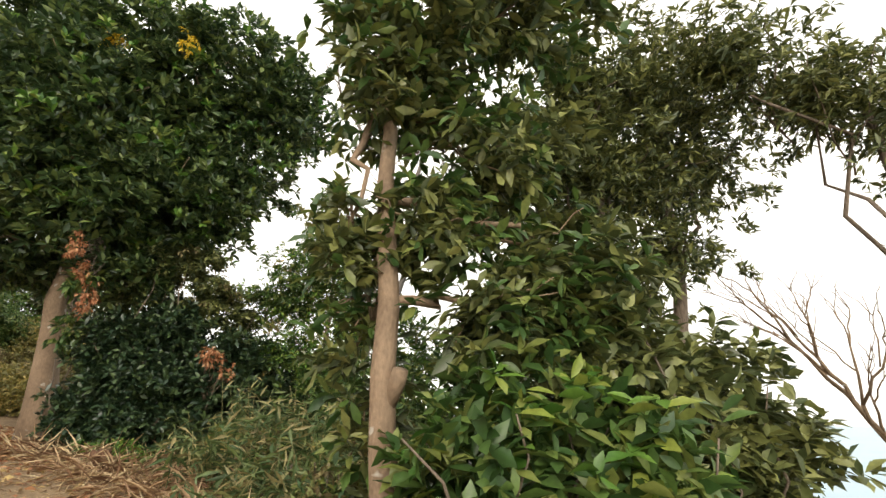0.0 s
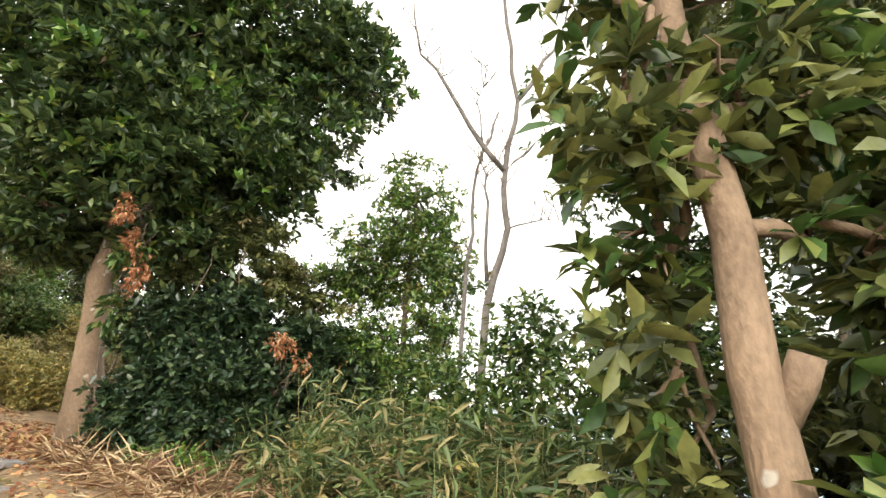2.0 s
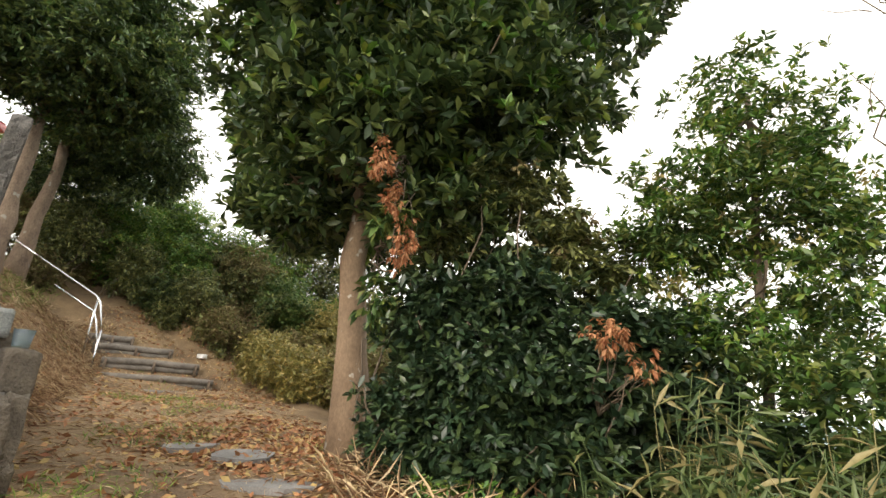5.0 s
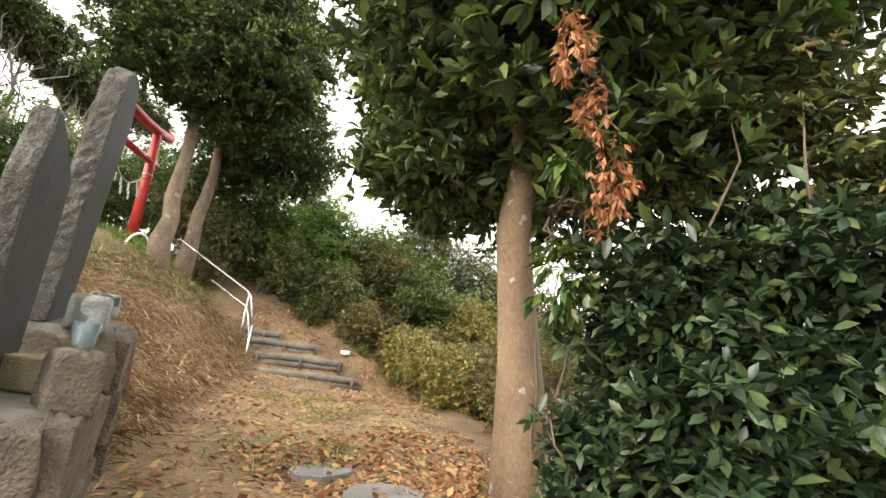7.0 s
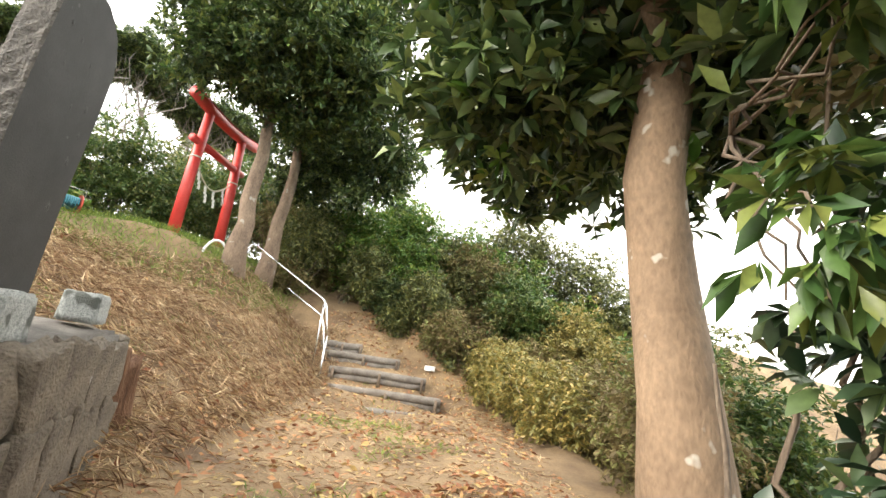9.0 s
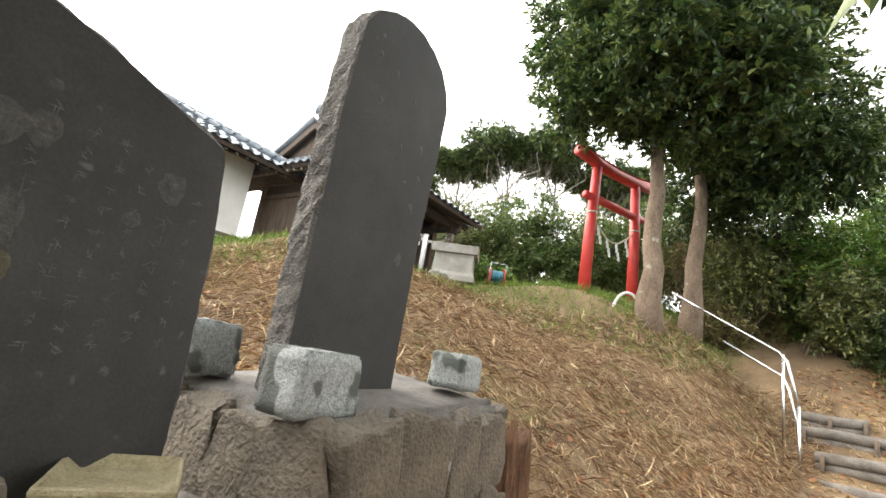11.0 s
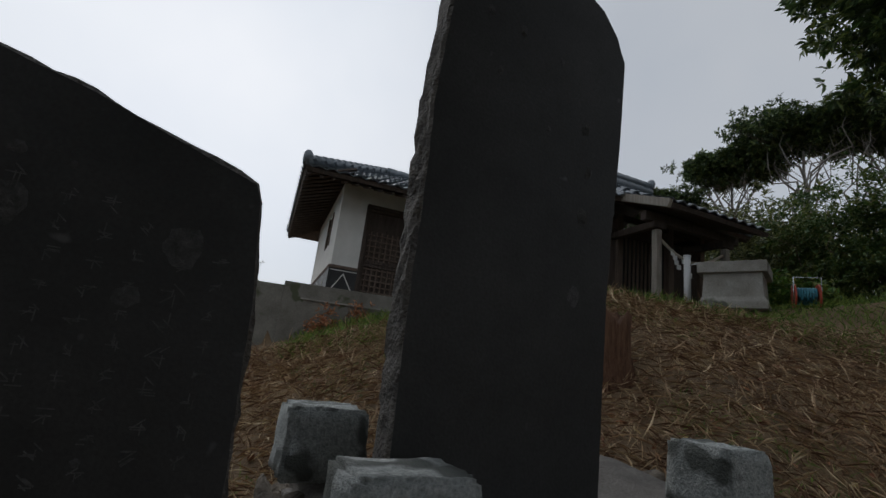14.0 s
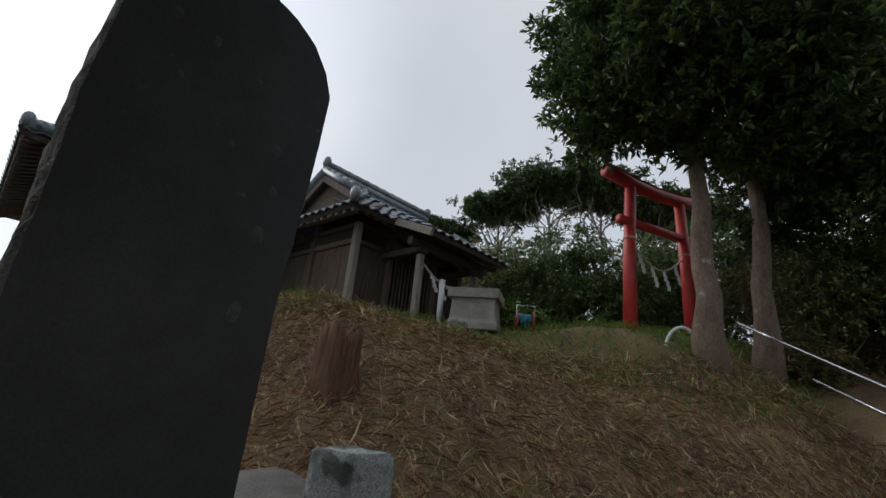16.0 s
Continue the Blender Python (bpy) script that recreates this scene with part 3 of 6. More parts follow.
def basin():
    b = thing("stone_basin", (-8.38, 5.16, 1.46), "shallow square ochre stone offering basin", "stone basin", rz=40)
    bm = bmesh.new()
    box(bm, (0, 0, 0.10), (0.40, 0.34, 0.20), 0.015)
    for v in bm.verts:
        k = 0.78 + 0.22 * min(1, max(0, v.co.z / 0.18))
        v.co.x *= k
        v.co.y *= k
        v.co += Vector((noise.noise(v.co * 9), noise.noise(v.co * 9 + Vector((3, 0, 0))), 0)) * 0.006
    top = max(bm.faces, key=lambda f: f.calc_center_median().z + f.calc_area())
    r = bmesh.ops.inset_region(bm, faces=[top], thickness=0.05)
    bmesh.ops.translate(bm, verts=top.verts, vec=(0, 0, -0.035))
    part("bowl", bm, M_BASIN, b)
basin()

def tumbler():
    g = thing("drinking_glass", (-7.82, 5.20, 1.75), "bluish clear drinking glass standing on a flat stone", "glass")
    prof = [(0.0, 0.0), (0.048, 0.0), (0.054, 0.012), (0.07, 0.14), (0.065, 0.14), (0.047, 0.02), (0.0, 0.018)]
    vs, fs, k = [], [], 24
    for r, z in prof:
        for i in range(k):
            w = 2 * math.pi * i / k
            vs.append((r * math.cos(w), r * math.sin(w), z))
    for j in range(len(prof) - 1):
        for i in range(k):
            fs.append((j * k + i, j * k + (i + 1) % k, (j + 1) * k + (i + 1) % k, (j + 1) * k + i))
    raw("glass_wall", vs, fs, M_GLASS, g, smooth=True)
tumbler()
tagged(rock("flat_stone", (-7.82, 5.20, 1.57), (0.30, 0.24, 0.35), M_BASE, seed=8), "rough squared stone standing on the plinth", "stone")
tagged(rock("boulder", (-7.60, 4.25, 1.75), (0.30, 0.28, 1.6), M_BASE, seed=21), "upright rough grey stone behind the memorial stone", "stone")

def stump(name, c, r, h, seed, label):
    rg = random.Random(seed)
    k = 22
    vs, fs = [], []
    levels = [(-0.25, 1.25), (0.0, 1.12), (0.35, 0.98), (0.75, 0.95), (1.0, 0.92)]
    rag = [rg.uniform(-0.22, 0.12) for _ in range(k)]
    for q, s in levels:
        for i in range(k):
            w = 2 * math.pi * i / k
            rr = r * s * (1 + 0.13 * math.sin(w * 5 + seed) + rg.uniform(-0.05, 0.05))
            vs.append((c[0] + rr * math.cos(w), c[1] + rr * math.sin(w), c[2] + h * (q + (rag[i] if q == 1.0 else 0))))
    for j in range(len(levels) - 1):
        for i in range(k):
            fs.append((j * k + i, j * k + (i + 1) % k, (j + 1) * k + (i + 1) % k, (j + 1) * k + i))
    vs.append((c[0], c[1], c[2] + h * 0.7))
    fs += [((len(levels) - 1) * k + i, (len(levels) - 1) * k + (i + 1) % k, len(vs) - 1) for i in range(k)]
    return tagged(raw(name, vs, fs, M_STUMP, smooth=True), label, "tree stump", "stumps")
stump("tree_stump", (-10.72, 6.12, gz(-10.72, 6.12)), 0.15, 0.55, 2, "rotten reddish-brown tree stump beside the stone base")
stump("tree_stump", (-12.3, 4.17, gz(-12.3, 4.17)), 0.22, 0.62, 6, "hollow rotten tree stump on the straw bank")
stump("tree_stump", (-4.6, 6.7, gz(-4.6, 6.7)), 0.12, 0.22, 9, "low cut stump among dry grass by the path")

# ---- log steps and handrail ----
STEPS = [((-14.5, 9.9), (-13.0, 11.5), 1.06), ((-15.2, 10.0), (-13.75, 11.85), 1.345), ((-15.6, 10.14), (-14.5, 11.94), 1.69), ((-16.2, 10.18), (-15.4, 11.76), 2.0), ((-16.6, 10.26), (-16.1, 11.09), 2.22)]
def log_step(a, b, z, k):
    d = Vector((b[0] - a[0], b[1] - a[1], 0))
    back = Vector((d.y, -d.x, 0)).normalized()
    if back.x > 0:
        back = -back
    mid = Vector(((a[0] + b[0]) / 2, (a[1] + b[1]) / 2, z))
    st = thing("log_step", (mid.x, mid.y, z - 0.2), "grey log edging step with packed earth tread", "step", "log steps")
    inv = st.matrix_basis.inverted()
    rz = math.atan2(d.y, d.x)
    L = d.length
    for j, zz in enumerate((z - 0.065, z - 0.20) if k else (z - 0.065,)):
        pts = [mid + d * q + back * 0.03 * j + Vector((0, 0, zz - z + 0.012 * math.sin(7 * q + k))) for q in (-0.5, -0.25, 0, 0.25, 0.5)]
        tube("log", [inv @ p for p in pts], [0.078, 0.083, 0.08, 0.084, 0.076], M_LOG, st, sides=12)
    bm = bmesh.new()
    box(bm, (0, 0, 0), (L * 0.98, 0.62, 0.2), 0.02, Matrix.Translation(mid + back * 0.34 + Vector((0, 0, -0.115))) @ Matrix.Rotation(rz, 4, "Z"))
    bmesh.ops.transform(bm, matrix=inv, verts=bm.verts)
    part("tread", bm, M_LOG, st, "worn packed tread")
    for q in (-0.46, 0.02, 0.46):
        p = mid + d * q - back * 0.085
        tube("stake", [inv @ (p + Vector((0, 0, -0.36))), inv @ (p + Vector((0, 0, -0.03)))], 0.03, M_BARK_D, st)
for k, (a, b, z) in enumerate(STEPS):
    log_step(a, b, z, k)

def handrail():
    h = thing("handrail", (-15.35, 9.9, gz(-15.35, 9.9)), "two-bar stainless steel handrail beside the log steps", "handrail")
    inv = h.matrix_basis.inverted()
    top = [(-17.2, 8.45, 4.14), (-16.6, 9.15, 3.62), (-16.0, 9.85, 3.10), (-15.85, 9.9, 2.95), (-15.5, 9.9, 2.28)]
    low = [(-16.6, 9.2, 3.24), (-16.0, 9.9, 2.72), (-15.86, 9.93, 2.5), (-15.5, 9.9, 1.9)]
    t = lambda pts: [inv @ Vector(p) for p in pts]
    tube("top_bar", t(top), 0.024, M_STEEL, h)
    tube("lower_bar", t(low), 0.02, M_STEEL, h)
    for x, y, z in ((-15.5, 9.9, 2.28), (-15.95, 9.88, 3.08)):
        tube("post", t([(x, y, gz(x, y) - 0.2 if x < -15.6 else 1.0), (x, y, z)]), 0.024, M_STEEL, h)
handrail()
for i, (x, y, sx, sy) in enumerate([(-5.9, 6.05, 0.5, 0.4), (-6.7, 6.9, 0.55, 0.35), (-7.6, 7.4, 0.45, 0.4), (-8.6, 7.5, 0.5, 0.35), (-5.2, 4.9, 0.4, 0.5)]):
    bm = bmesh.new()
    vs = [bm.verts.new((sx * math.cos(w) * (0.8 + 0.3 * noise.noise((i * 3.1, w, 0))), sy * math.sin(w) * (0.8 + 0.3 * noise.noise((w, i * 2.3, 1))), 0)) for w in [j * math.pi / 5 for j in range(10)]]
    f = bm.faces.new(vs)
    ex = bmesh.ops.extrude_face_region(bm, geom=[f])
    bmesh.ops.translate(bm, verts=[v for v in ex["geom"] if isinstance(v, bmesh.types.BMVert)], vec=(0, 0, 0.06))
    ob = part("paving_stone", bm, M_PAVE)
    ob.matrix_basis = pose(x, y, gz(x, y) - 0.035, 0, 0, i * 37)
    tagged(ob, "flat grey stone half sunk in the leafy path", "paving stone", "path stones")
tagged(rock("white_stone", (-15.0, 12.35, gz(-15.0, 12.35) + 0.05), (0.24, 0.16, 0.12), M_WHITE, seed=4), "small white stone at the end of a log step", "stone")

# ---- torii gate ----
def torii():
    p1 = Vector((-18.65, 6.80, 4.2))
    d = Vector((-0.74, 0.67, 0.0))
    t = thing("torii_gate", p1, "vermilion wooden torii gate with faded dark top beam", "torii gate")
    inv = t.matrix_basis.inverted()
    W = lambda q, z, o=0: inv @ (p1 + d * q + Vector((0, 0, z)))
    tube("pillar", [W(0, -0.4), W(0.04, 1.6), W(0.14, 3.3)], [0.15, 0.135, 0.12], M_RED, t, sides=20)
    tube("pillar", [W(1.9, -0.2), W(1.86, 1.6), W(1.76, 3.3)], [0.15, 0.135, 0.12], M_RED, t, sides=20)
    tube("top_beam", [W(-0.62, 3.52), W(0.2, 3.40), W(0.95, 3.37), W(1.7, 3.40), W(2.5, 3.52)], [0.15, 0.145, 0.14, 0.145, 0.15], M_RED, t, sides=18)
    bm = bmesh.new()
    for q0, q1 in ((-0.62, 0.2), (0.2, 0.95), (0.95, 1.7), (1.7, 2.5)):
        z = lambda q: 3.37 + 0.062 * ((q - 0.95) / 0.95) ** 2 * 0.9
        a, b = W(q0, z(q0) + 0.14), W(q1, z(q1) + 0.14)
        s = Vector((0.67, 0.74, 0)) * 0.11
        bm.faces.new([bm.verts.new(p) for p in (a - s, b - s, b + s + Vector((0, 0, 0.0)), a + s)])
    bmesh.ops.solidify(bm, geom=list(bm.faces), thickness=0.04)
    part("weathered_cap", bm, M_REDTOP, t, "dark weathered upper face of the beam")
    tube("tie_beam", [W(-0.25, 2.45), W(2.15, 2.45)], 0.10, M_RED, t, sides=16)
    for q in (0.06, 1.84):
        tube("band", [W(q, 2.02), W(q, 2.06)], 0.145, M_ROPE, t, sides=16)
    rope = tube("rope", [W(0.1 + 1.7 * k / 8, 2.0 - 0.5 * math.sin(math.pi * k / 8)) for k in range(9)], 0.02, M_ROPE, t)
    for k in range(4):
        q = 0.35 + 0.38 * k
        z = 2.0 - 0.5 * math.sin(math.pi * (q - 0.1) / 1.7)
        zigzag(t, W(q, z), inv.to_3x3() @ d, 0.1, 0.42)

def zigzag(parent, at, d, w, h):
    """A folded paper streamer."""
    vs, fs = [], []
    n = 4
    for k in range(n):
        o = d * (w * 0.45 * (k - 1))
        z0, z1 = -h * k / n, -h * (k + 1.15) / n
        y = Vector((-d.y, d.x, 0)) * 0.012 * (k % 2)
        b = len(vs)
        for e in (0, 0.006):
            t = Vector((-d.y, d.x, 0)) * e
            vs += [at + o + y + t + Vector((0, 0, z0)), at + o + d * w + y + t + Vector((0, 0, z0)), at + o + d * w + y + t + Vector((0, 0, z1)), at + o + y + t + Vector((0, 0, z1))]
        fs += [(b, b + 1, b + 2, b + 3), (b + 7, b + 6, b + 5, b + 4), (b, b + 4, b + 5, b + 1), (b + 1, b + 5, b + 6, b + 2), (b + 2, b + 6, b + 7, b + 3), (b + 3, b + 7, b + 4, b)]
    raw("paper_streamer", vs, fs, M_PAPER, parent, "white folded paper streamer")
torii()
arch = tube("pipe_hoop", [(-17.3, 7.35 + 0.28 * (1 - math.cos(w)), gz(-17.3, 7.6) - 0.1 + 0.5 * math.sin(w)) for w in [math.pi * k / 10 for k in range(11)]], 0.03, M_WHITE)
tagged(arch, "white painted pipe hoop at the foot of the tree", "pipe hoop")

# ---- buildings ----
def tile_mesh(name):
    vs, fs, n = [], [], 6
    for j, (y, lift) in enumerate(((0.0, 0.03), (0.30, 0.0))):
        for i in range(n + 1):
            x = -0.135 + 0.27 * i / n
            z = 0.028 * math.cos(2 * math.pi * i / n) + lift
            vs.append((x, y, z))
    for i in range(n + 1):
        x, y, z = vs[i]
        vs.append((x, y + 0.002, z - 0.028))
    fs += [(i, i + 1, n + 2 + i, n + 1 + i) for i in range(n)]
    fs += [(2 * (n + 1) + i, 2 * (n + 1) + i + 1, i + 1, i) for i in range(n)]
    me = bpy.data.meshes.new(name)
    me.from_pydata(vs, [], fs)
    me.materials.append(M_TILE)
    return me
TILE = tile_mesh("roof_tile")

def roof_slope(parent, p0, p1, q0, q1, deck_mat, thick=0.09, tiles=True, sag=0.0):
    """A roof plane: eave from p0 to p1, top edge from q0 to q1, with a deck and rows of tiles."""
    p0, p1, q0, q1 = map(Vector, (p0, p1, q0, q1))
    e = (p1 - p0).normalized()
    nrm = e.cross(((q0 + q1) / 2 - (p0 + p1) / 2)).normalized()
    if nrm.z < 0:
        nrm = -nrm
    t = -nrm * thick
    vs = [p0, p1, q1, q0, p0 + t, p1 + t, q1 + t, q0 + t]
    fs = [(0, 1, 2, 3), (7, 6, 5, 4), (0, 4, 5, 1), (1, 5, 6, 2), (2, 6, 7, 3), (3, 7, 4, 0)]
    if (q1 - q0).length < 0.02:
        vs = [p0, p1, q0, p0 + t, p1 + t, q0 + t]
        fs = [(0, 1, 2), (5, 4, 3), (0, 3, 4, 1), (1, 4, 5, 2), (2, 5, 3, 0)]
    deck = raw("roof_deck", vs, fs, deck_mat, parent)
    up = nrm.cross(e)
    if up.z < 0:
        up = -up
    if e.cross(up).dot(nrm) < 0:
        e2 = -e
    else:
        e2 = e
    run = (q0 - p0).dot(up)
    L = (p1 - p0).length
    rows = int(run / 0.26)
    for r in range(rows):
        y = r * run / rows
        f = y / run
        a, b = p0.lerp(q0, f), p1.lerp(q1, f)
        ln = (b - a).length
        k = int(ln / 0.27)
        for i in range(k):
            c = a + e * ((i + 0.5) * ln / max(k, 1)) - up * 0.03 + nrm * 0.03
            ob = new("tile", TILE)
            ob.matrix_basis = Matrix.Translation(c) @ Matrix((e2, up, nrm)).transposed().to_4x4()
            ob.parent = deck
    return deck

def ridge_run(name, parent, a, b, r, cap=True):
    a, b = Vector(a), Vector(b)
    tube(name, [a.lerp(b, q) + Vector((0, 0, 0.0)) for q in (0, 0.5, 1)], r, M_TILE, parent, sides=8)
    d = (b - a)
    n = max(2, int(d.length / 0.3))
    tubes("ridge_tiles", [([a.lerp(b, (i + 0.05) / n) + Vector((0, 0, r * 0.55)), a.lerp(b, (i + 0.97) / n) + Vector((0, 0, r * 0.55))], [r * 0.8, r * 0.7]) for i in range(n)], M_TILE, parent, sides=8)

def axes(corner, u, n):
    """From (along the front, outward, up) to the world."""
    u, n = Vector((*u, 0)).normalized(), Vector((*n, 0)).normalized()
    m = Matrix((u, n, Vector((0, 0, 1)))).transposed().to_4x4()
    return Matrix.Translation(corner) @ m

def white_hall():
    """Front along +x from the near corner, outward +y, up z."""
    h = tagged(new("storehouse"), "white plaster shrine storehouse with dark lattice doors and tiled hip roof", "building")
    h.matrix_basis = axes((-13.10, -2.80, 3.62), (-0.925, 0.38), (0.38, 0.925))
    W, D, H = 3.7, 4.6, 2.55
    # walls: the front is built round its doorway
    bx("wall", (0.31, -0.09, H / 2), (0.62, 0.18, H), M_PLASTER, h, 0.01)
    bx("wall", ((2.80 + W) / 2, -0.09, H / 2), (W - 2.80, 0.18, H), M_PLASTER, h, 0.01)
    bx("wall", (1.71, -0.09, (2.12 + H) / 2), (2.18, 0.18, H - 2.12), M_PLASTER, h, 0.01)
    bx("wall", (W - 0.09, -D / 2 - 0.09, H / 2), (0.18, D - 0.18, H), M_PLASTER, h, 0.01)
    bx("wall", (W / 2, -D + 0.0, H / 2), (W, 0.18, H), M_PLASTER, h, 0.01)
    # side wall with a small window
    bx("wall", (0.09, -0.68, H / 2), (0.18, 1.0, H), M_PLASTER, h, 0.01)
    bx("wall", (0.09, -3.15, H / 2), (0.18, 2.5, H), M_PLASTER, h, 0.01)
    bx("wall", (0.09, -1.54, 0.65), (0.18, 0.72, 1.3), M_PLASTER, h, 0.01)
    bx("wall", (0.09, -1.54, 2.33), (0.18, 0.72, 0.44), M_PLASTER, h, 0.01)
    win = bx("window", (0.12, -1.54, 1.7), (0.06, 0.70, 0.78), M_BLACK, h, 0.004, "dark small side window")
    for y in (-1.90, -1.18):
        bx("window_frame", (0.0, y, 1.7), (0.05, 0.05, 0.86), M_WOOD_B, h, 0.004)
    # dado with white lozenges
    for x0, x1 in ((0.0, 0.60), (2.82, W)):
        bx("dado", ((x0 + x1) / 2, 0.012, 0.27), (x1 - x0, 0.03, 0.54), M_BLACK, h, 0.003, "black dado panel")
        bx("dado_rail", ((x0 + x1) / 2, 0.02, 0.575), (x1 - x0, 0.05, 0.07), M_WOOD_B, h, 0.004)
        bx("white_line", ((x0 + x1) / 2, 0.03, 0.50), (x1 - x0, 0.012, 0.018), M_PLASTER, h, 0.002)
        cx = (x0 + x1) / 2
        for s in (-1, 1):
            bm = bmesh.new()
            box(bm, (0, 0, 0), (0.5, 0.012, 0.022), 0.0, Matrix.Translation((cx + s * 0.13, 0.034, 0.22)) @ Matrix.Rotation(s * 1.02, 4, "Y"))
            part("white_line", bm, M_PLASTER, h)
    bx("dado", (-0.012, -D / 2, 0.27), (0.03, D, 0.54), M_BLACK, h, 0.003)
    bx("dado_rail", (-0.02, -D / 2, 0.575), (0.05, D, 0.07), M_WOOD_B, h, 0.004)
    for y in (-0.9, -2.1, -3.3):
        for s in (-1, 1):
            bm = bmesh.new()
            box(bm, (0, 0, 0), (0.012, 0.5, 0.022), 0.0, Matrix.Translation((-0.034, y + s * 0.13, 0.22)) @ Matrix.Rotation(s * -1.02, 4, "X"))
            part("white_line", bm, M_PLASTER, h)
    # lattice doors
    for k in range(2):
        x0 = 0.66 + k * 1.06
        door = bx("door", (x0 + 0.52, -0.10, 1.05), (1.04, 0.03, 2.08), M_WOOD_D, h, 0.004, "dark wooden lattice door")
        for x in (0.03, 1.01):
            bx("stile", (x0 + x, -0.06, 1.05), (0.07, 0.06, 2.08), M_WOOD_D, door, 0.004)
        for z in (0.05, 0.74, 0.82, 2.05):
            bx("rail", (x0 + 0.52, -0.058, z), (1.0, 0.06, 0.07), M_WOOD_D, door, 0.004)
        for i in range(7):
            bx("lattice_bar", (x0 + 0.14 + i * 0.127, -0.07, 0.40), (0.028, 0.04, 0.62), M_WOOD_B, door, 0.002)
            bx("lattice_bar", (x0 + 0.14 + i * 0.127, -0.07, 1.2), (0.028, 0.04, 0.70), M_WOOD_B, door, 0.002)
        for i in range(5):
            bx("lattice_bar", (x0 + 0.52, -0.062, 0.14 + i * 0.13), (0.94, 0.036, 0.028), M_WOOD_B, door, 0.002)
            bx("lattice_bar", (x0 + 0.52, -0.062, 0.94 + i * 0.13), (0.94, 0.036, 0.028), M_WOOD_B, door, 0.002)
    for x, z, sx, sz in ((0.63, 1.06, 0.07, 2.16), (2.79, 1.06, 0.07, 2.16), (1.71, 2.12, 2.2, 0.08), (1.71, 0.0, 2.2, 0.08)):
        bx("door_frame", (x, -0.03, z), (sx, 0.12, sz), M_WOOD_D, h, 0.004)
    # hip roof with deep eaves
    o, ez, rz = 0.95, 2.36, 3.90
    a, b, c, d = (-o, o, ez), (W + o, o, ez), (W + o, -D - o, ez), (-o, -D - o, ez)
    r0, r1 = (W / 2 - 0.5, -D / 2, rz), (W / 2 + 0.5, -D / 2, rz)
    for p0, p1, q0, q1 in ((a, b, r0, r1), (d, a, r0, r0), (b, c, r1, r1), (c, d, r1, r0)):
        roof_slope(h, p0, p1, q0, q1, M_WOOD_D)
    for p, q in ((a, r0), (d, r0), (b, r1), (c, r1), (r0, r1)):
        ridge_run("hip_ridge", h, Vector(p) + Vector((0, 0, 0.12)), Vector(q) + Vector((0, 0, 0.1)), 0.10)
    for p in (a, b, d):
        bm = bmesh.new()
        bmesh.ops.create_icosphere(bm, subdivisions=2, radius=0.13, matrix=Matrix.Translation((p[0] * 0.98, p[1] * 0.98, p[2] + 0.22)) @ Matrix.Diagonal((0.8, 0.8, 1.1, 1)))
        part("ridge_end_tile", bm, M_TILE, h, smooth=True)
    for k in range(22):
        x = -o + 0.1 + k * (W + 2 * o - 0.2) / 21
        v, f = tube_data([(x, o - 0.03, ez - 0.14), (x, -0.1, ez + 0.22)], [0.035, 0.035], 4)
        raw("rafter", v, f, M_WOOD_D, h)
    for k in range(24):
        y = o - 0.1 - k * (D + 2 * o - 0.2) / 23
        v, f = tube_data([(-o + 0.03, y, ez - 0.14), (0.1, y, ez + 0.22)], [0.035, 0.035], 4)
        raw("rafter", v, f, M_WOOD_D, h)
    bx("floor_slab", (W / 2, -D / 2, -0.12), (W + 0.3, D + 0.3, 0.26), M_CONC, h, 0.02)
    return h
white_hall()

def bell_rope():
    m = axes((-13.10, -2.80, 3.62), (-0.925, 0.38), (0.38, 0.925))
    r = tagged(new("bell_rope"), "pale twisted bell rope hanging from a round bell before the doors", "bell rope")
    r.matrix_basis = m @ Matrix.Translation((1.72, 0.35, 0.0))
    pts = [(0.012 * math.sin(k * 1.3), 0.012 * math.cos(k * 1.3), 0.28 + k * 0.098) for k in range(19)]
    tube("rope", pts, [0.055, 0.045] + [0.026] * 17, M_ROPE, r)
    bm = bmesh.new()
    bmesh.ops.create_uvsphere(bm, u_segments=14, v_segments=10, radius=0.11, matrix=Matrix.Translation((0, 0, 2.14)))
    part("bell", bm, M_WOOD_B, r, "round brown metal bell", smooth=True)
    tube("hanger", [(0, 0, 2.22), (0, 0, 2.50)], 0.012, M_WOOD_D, r)
bell_rope()

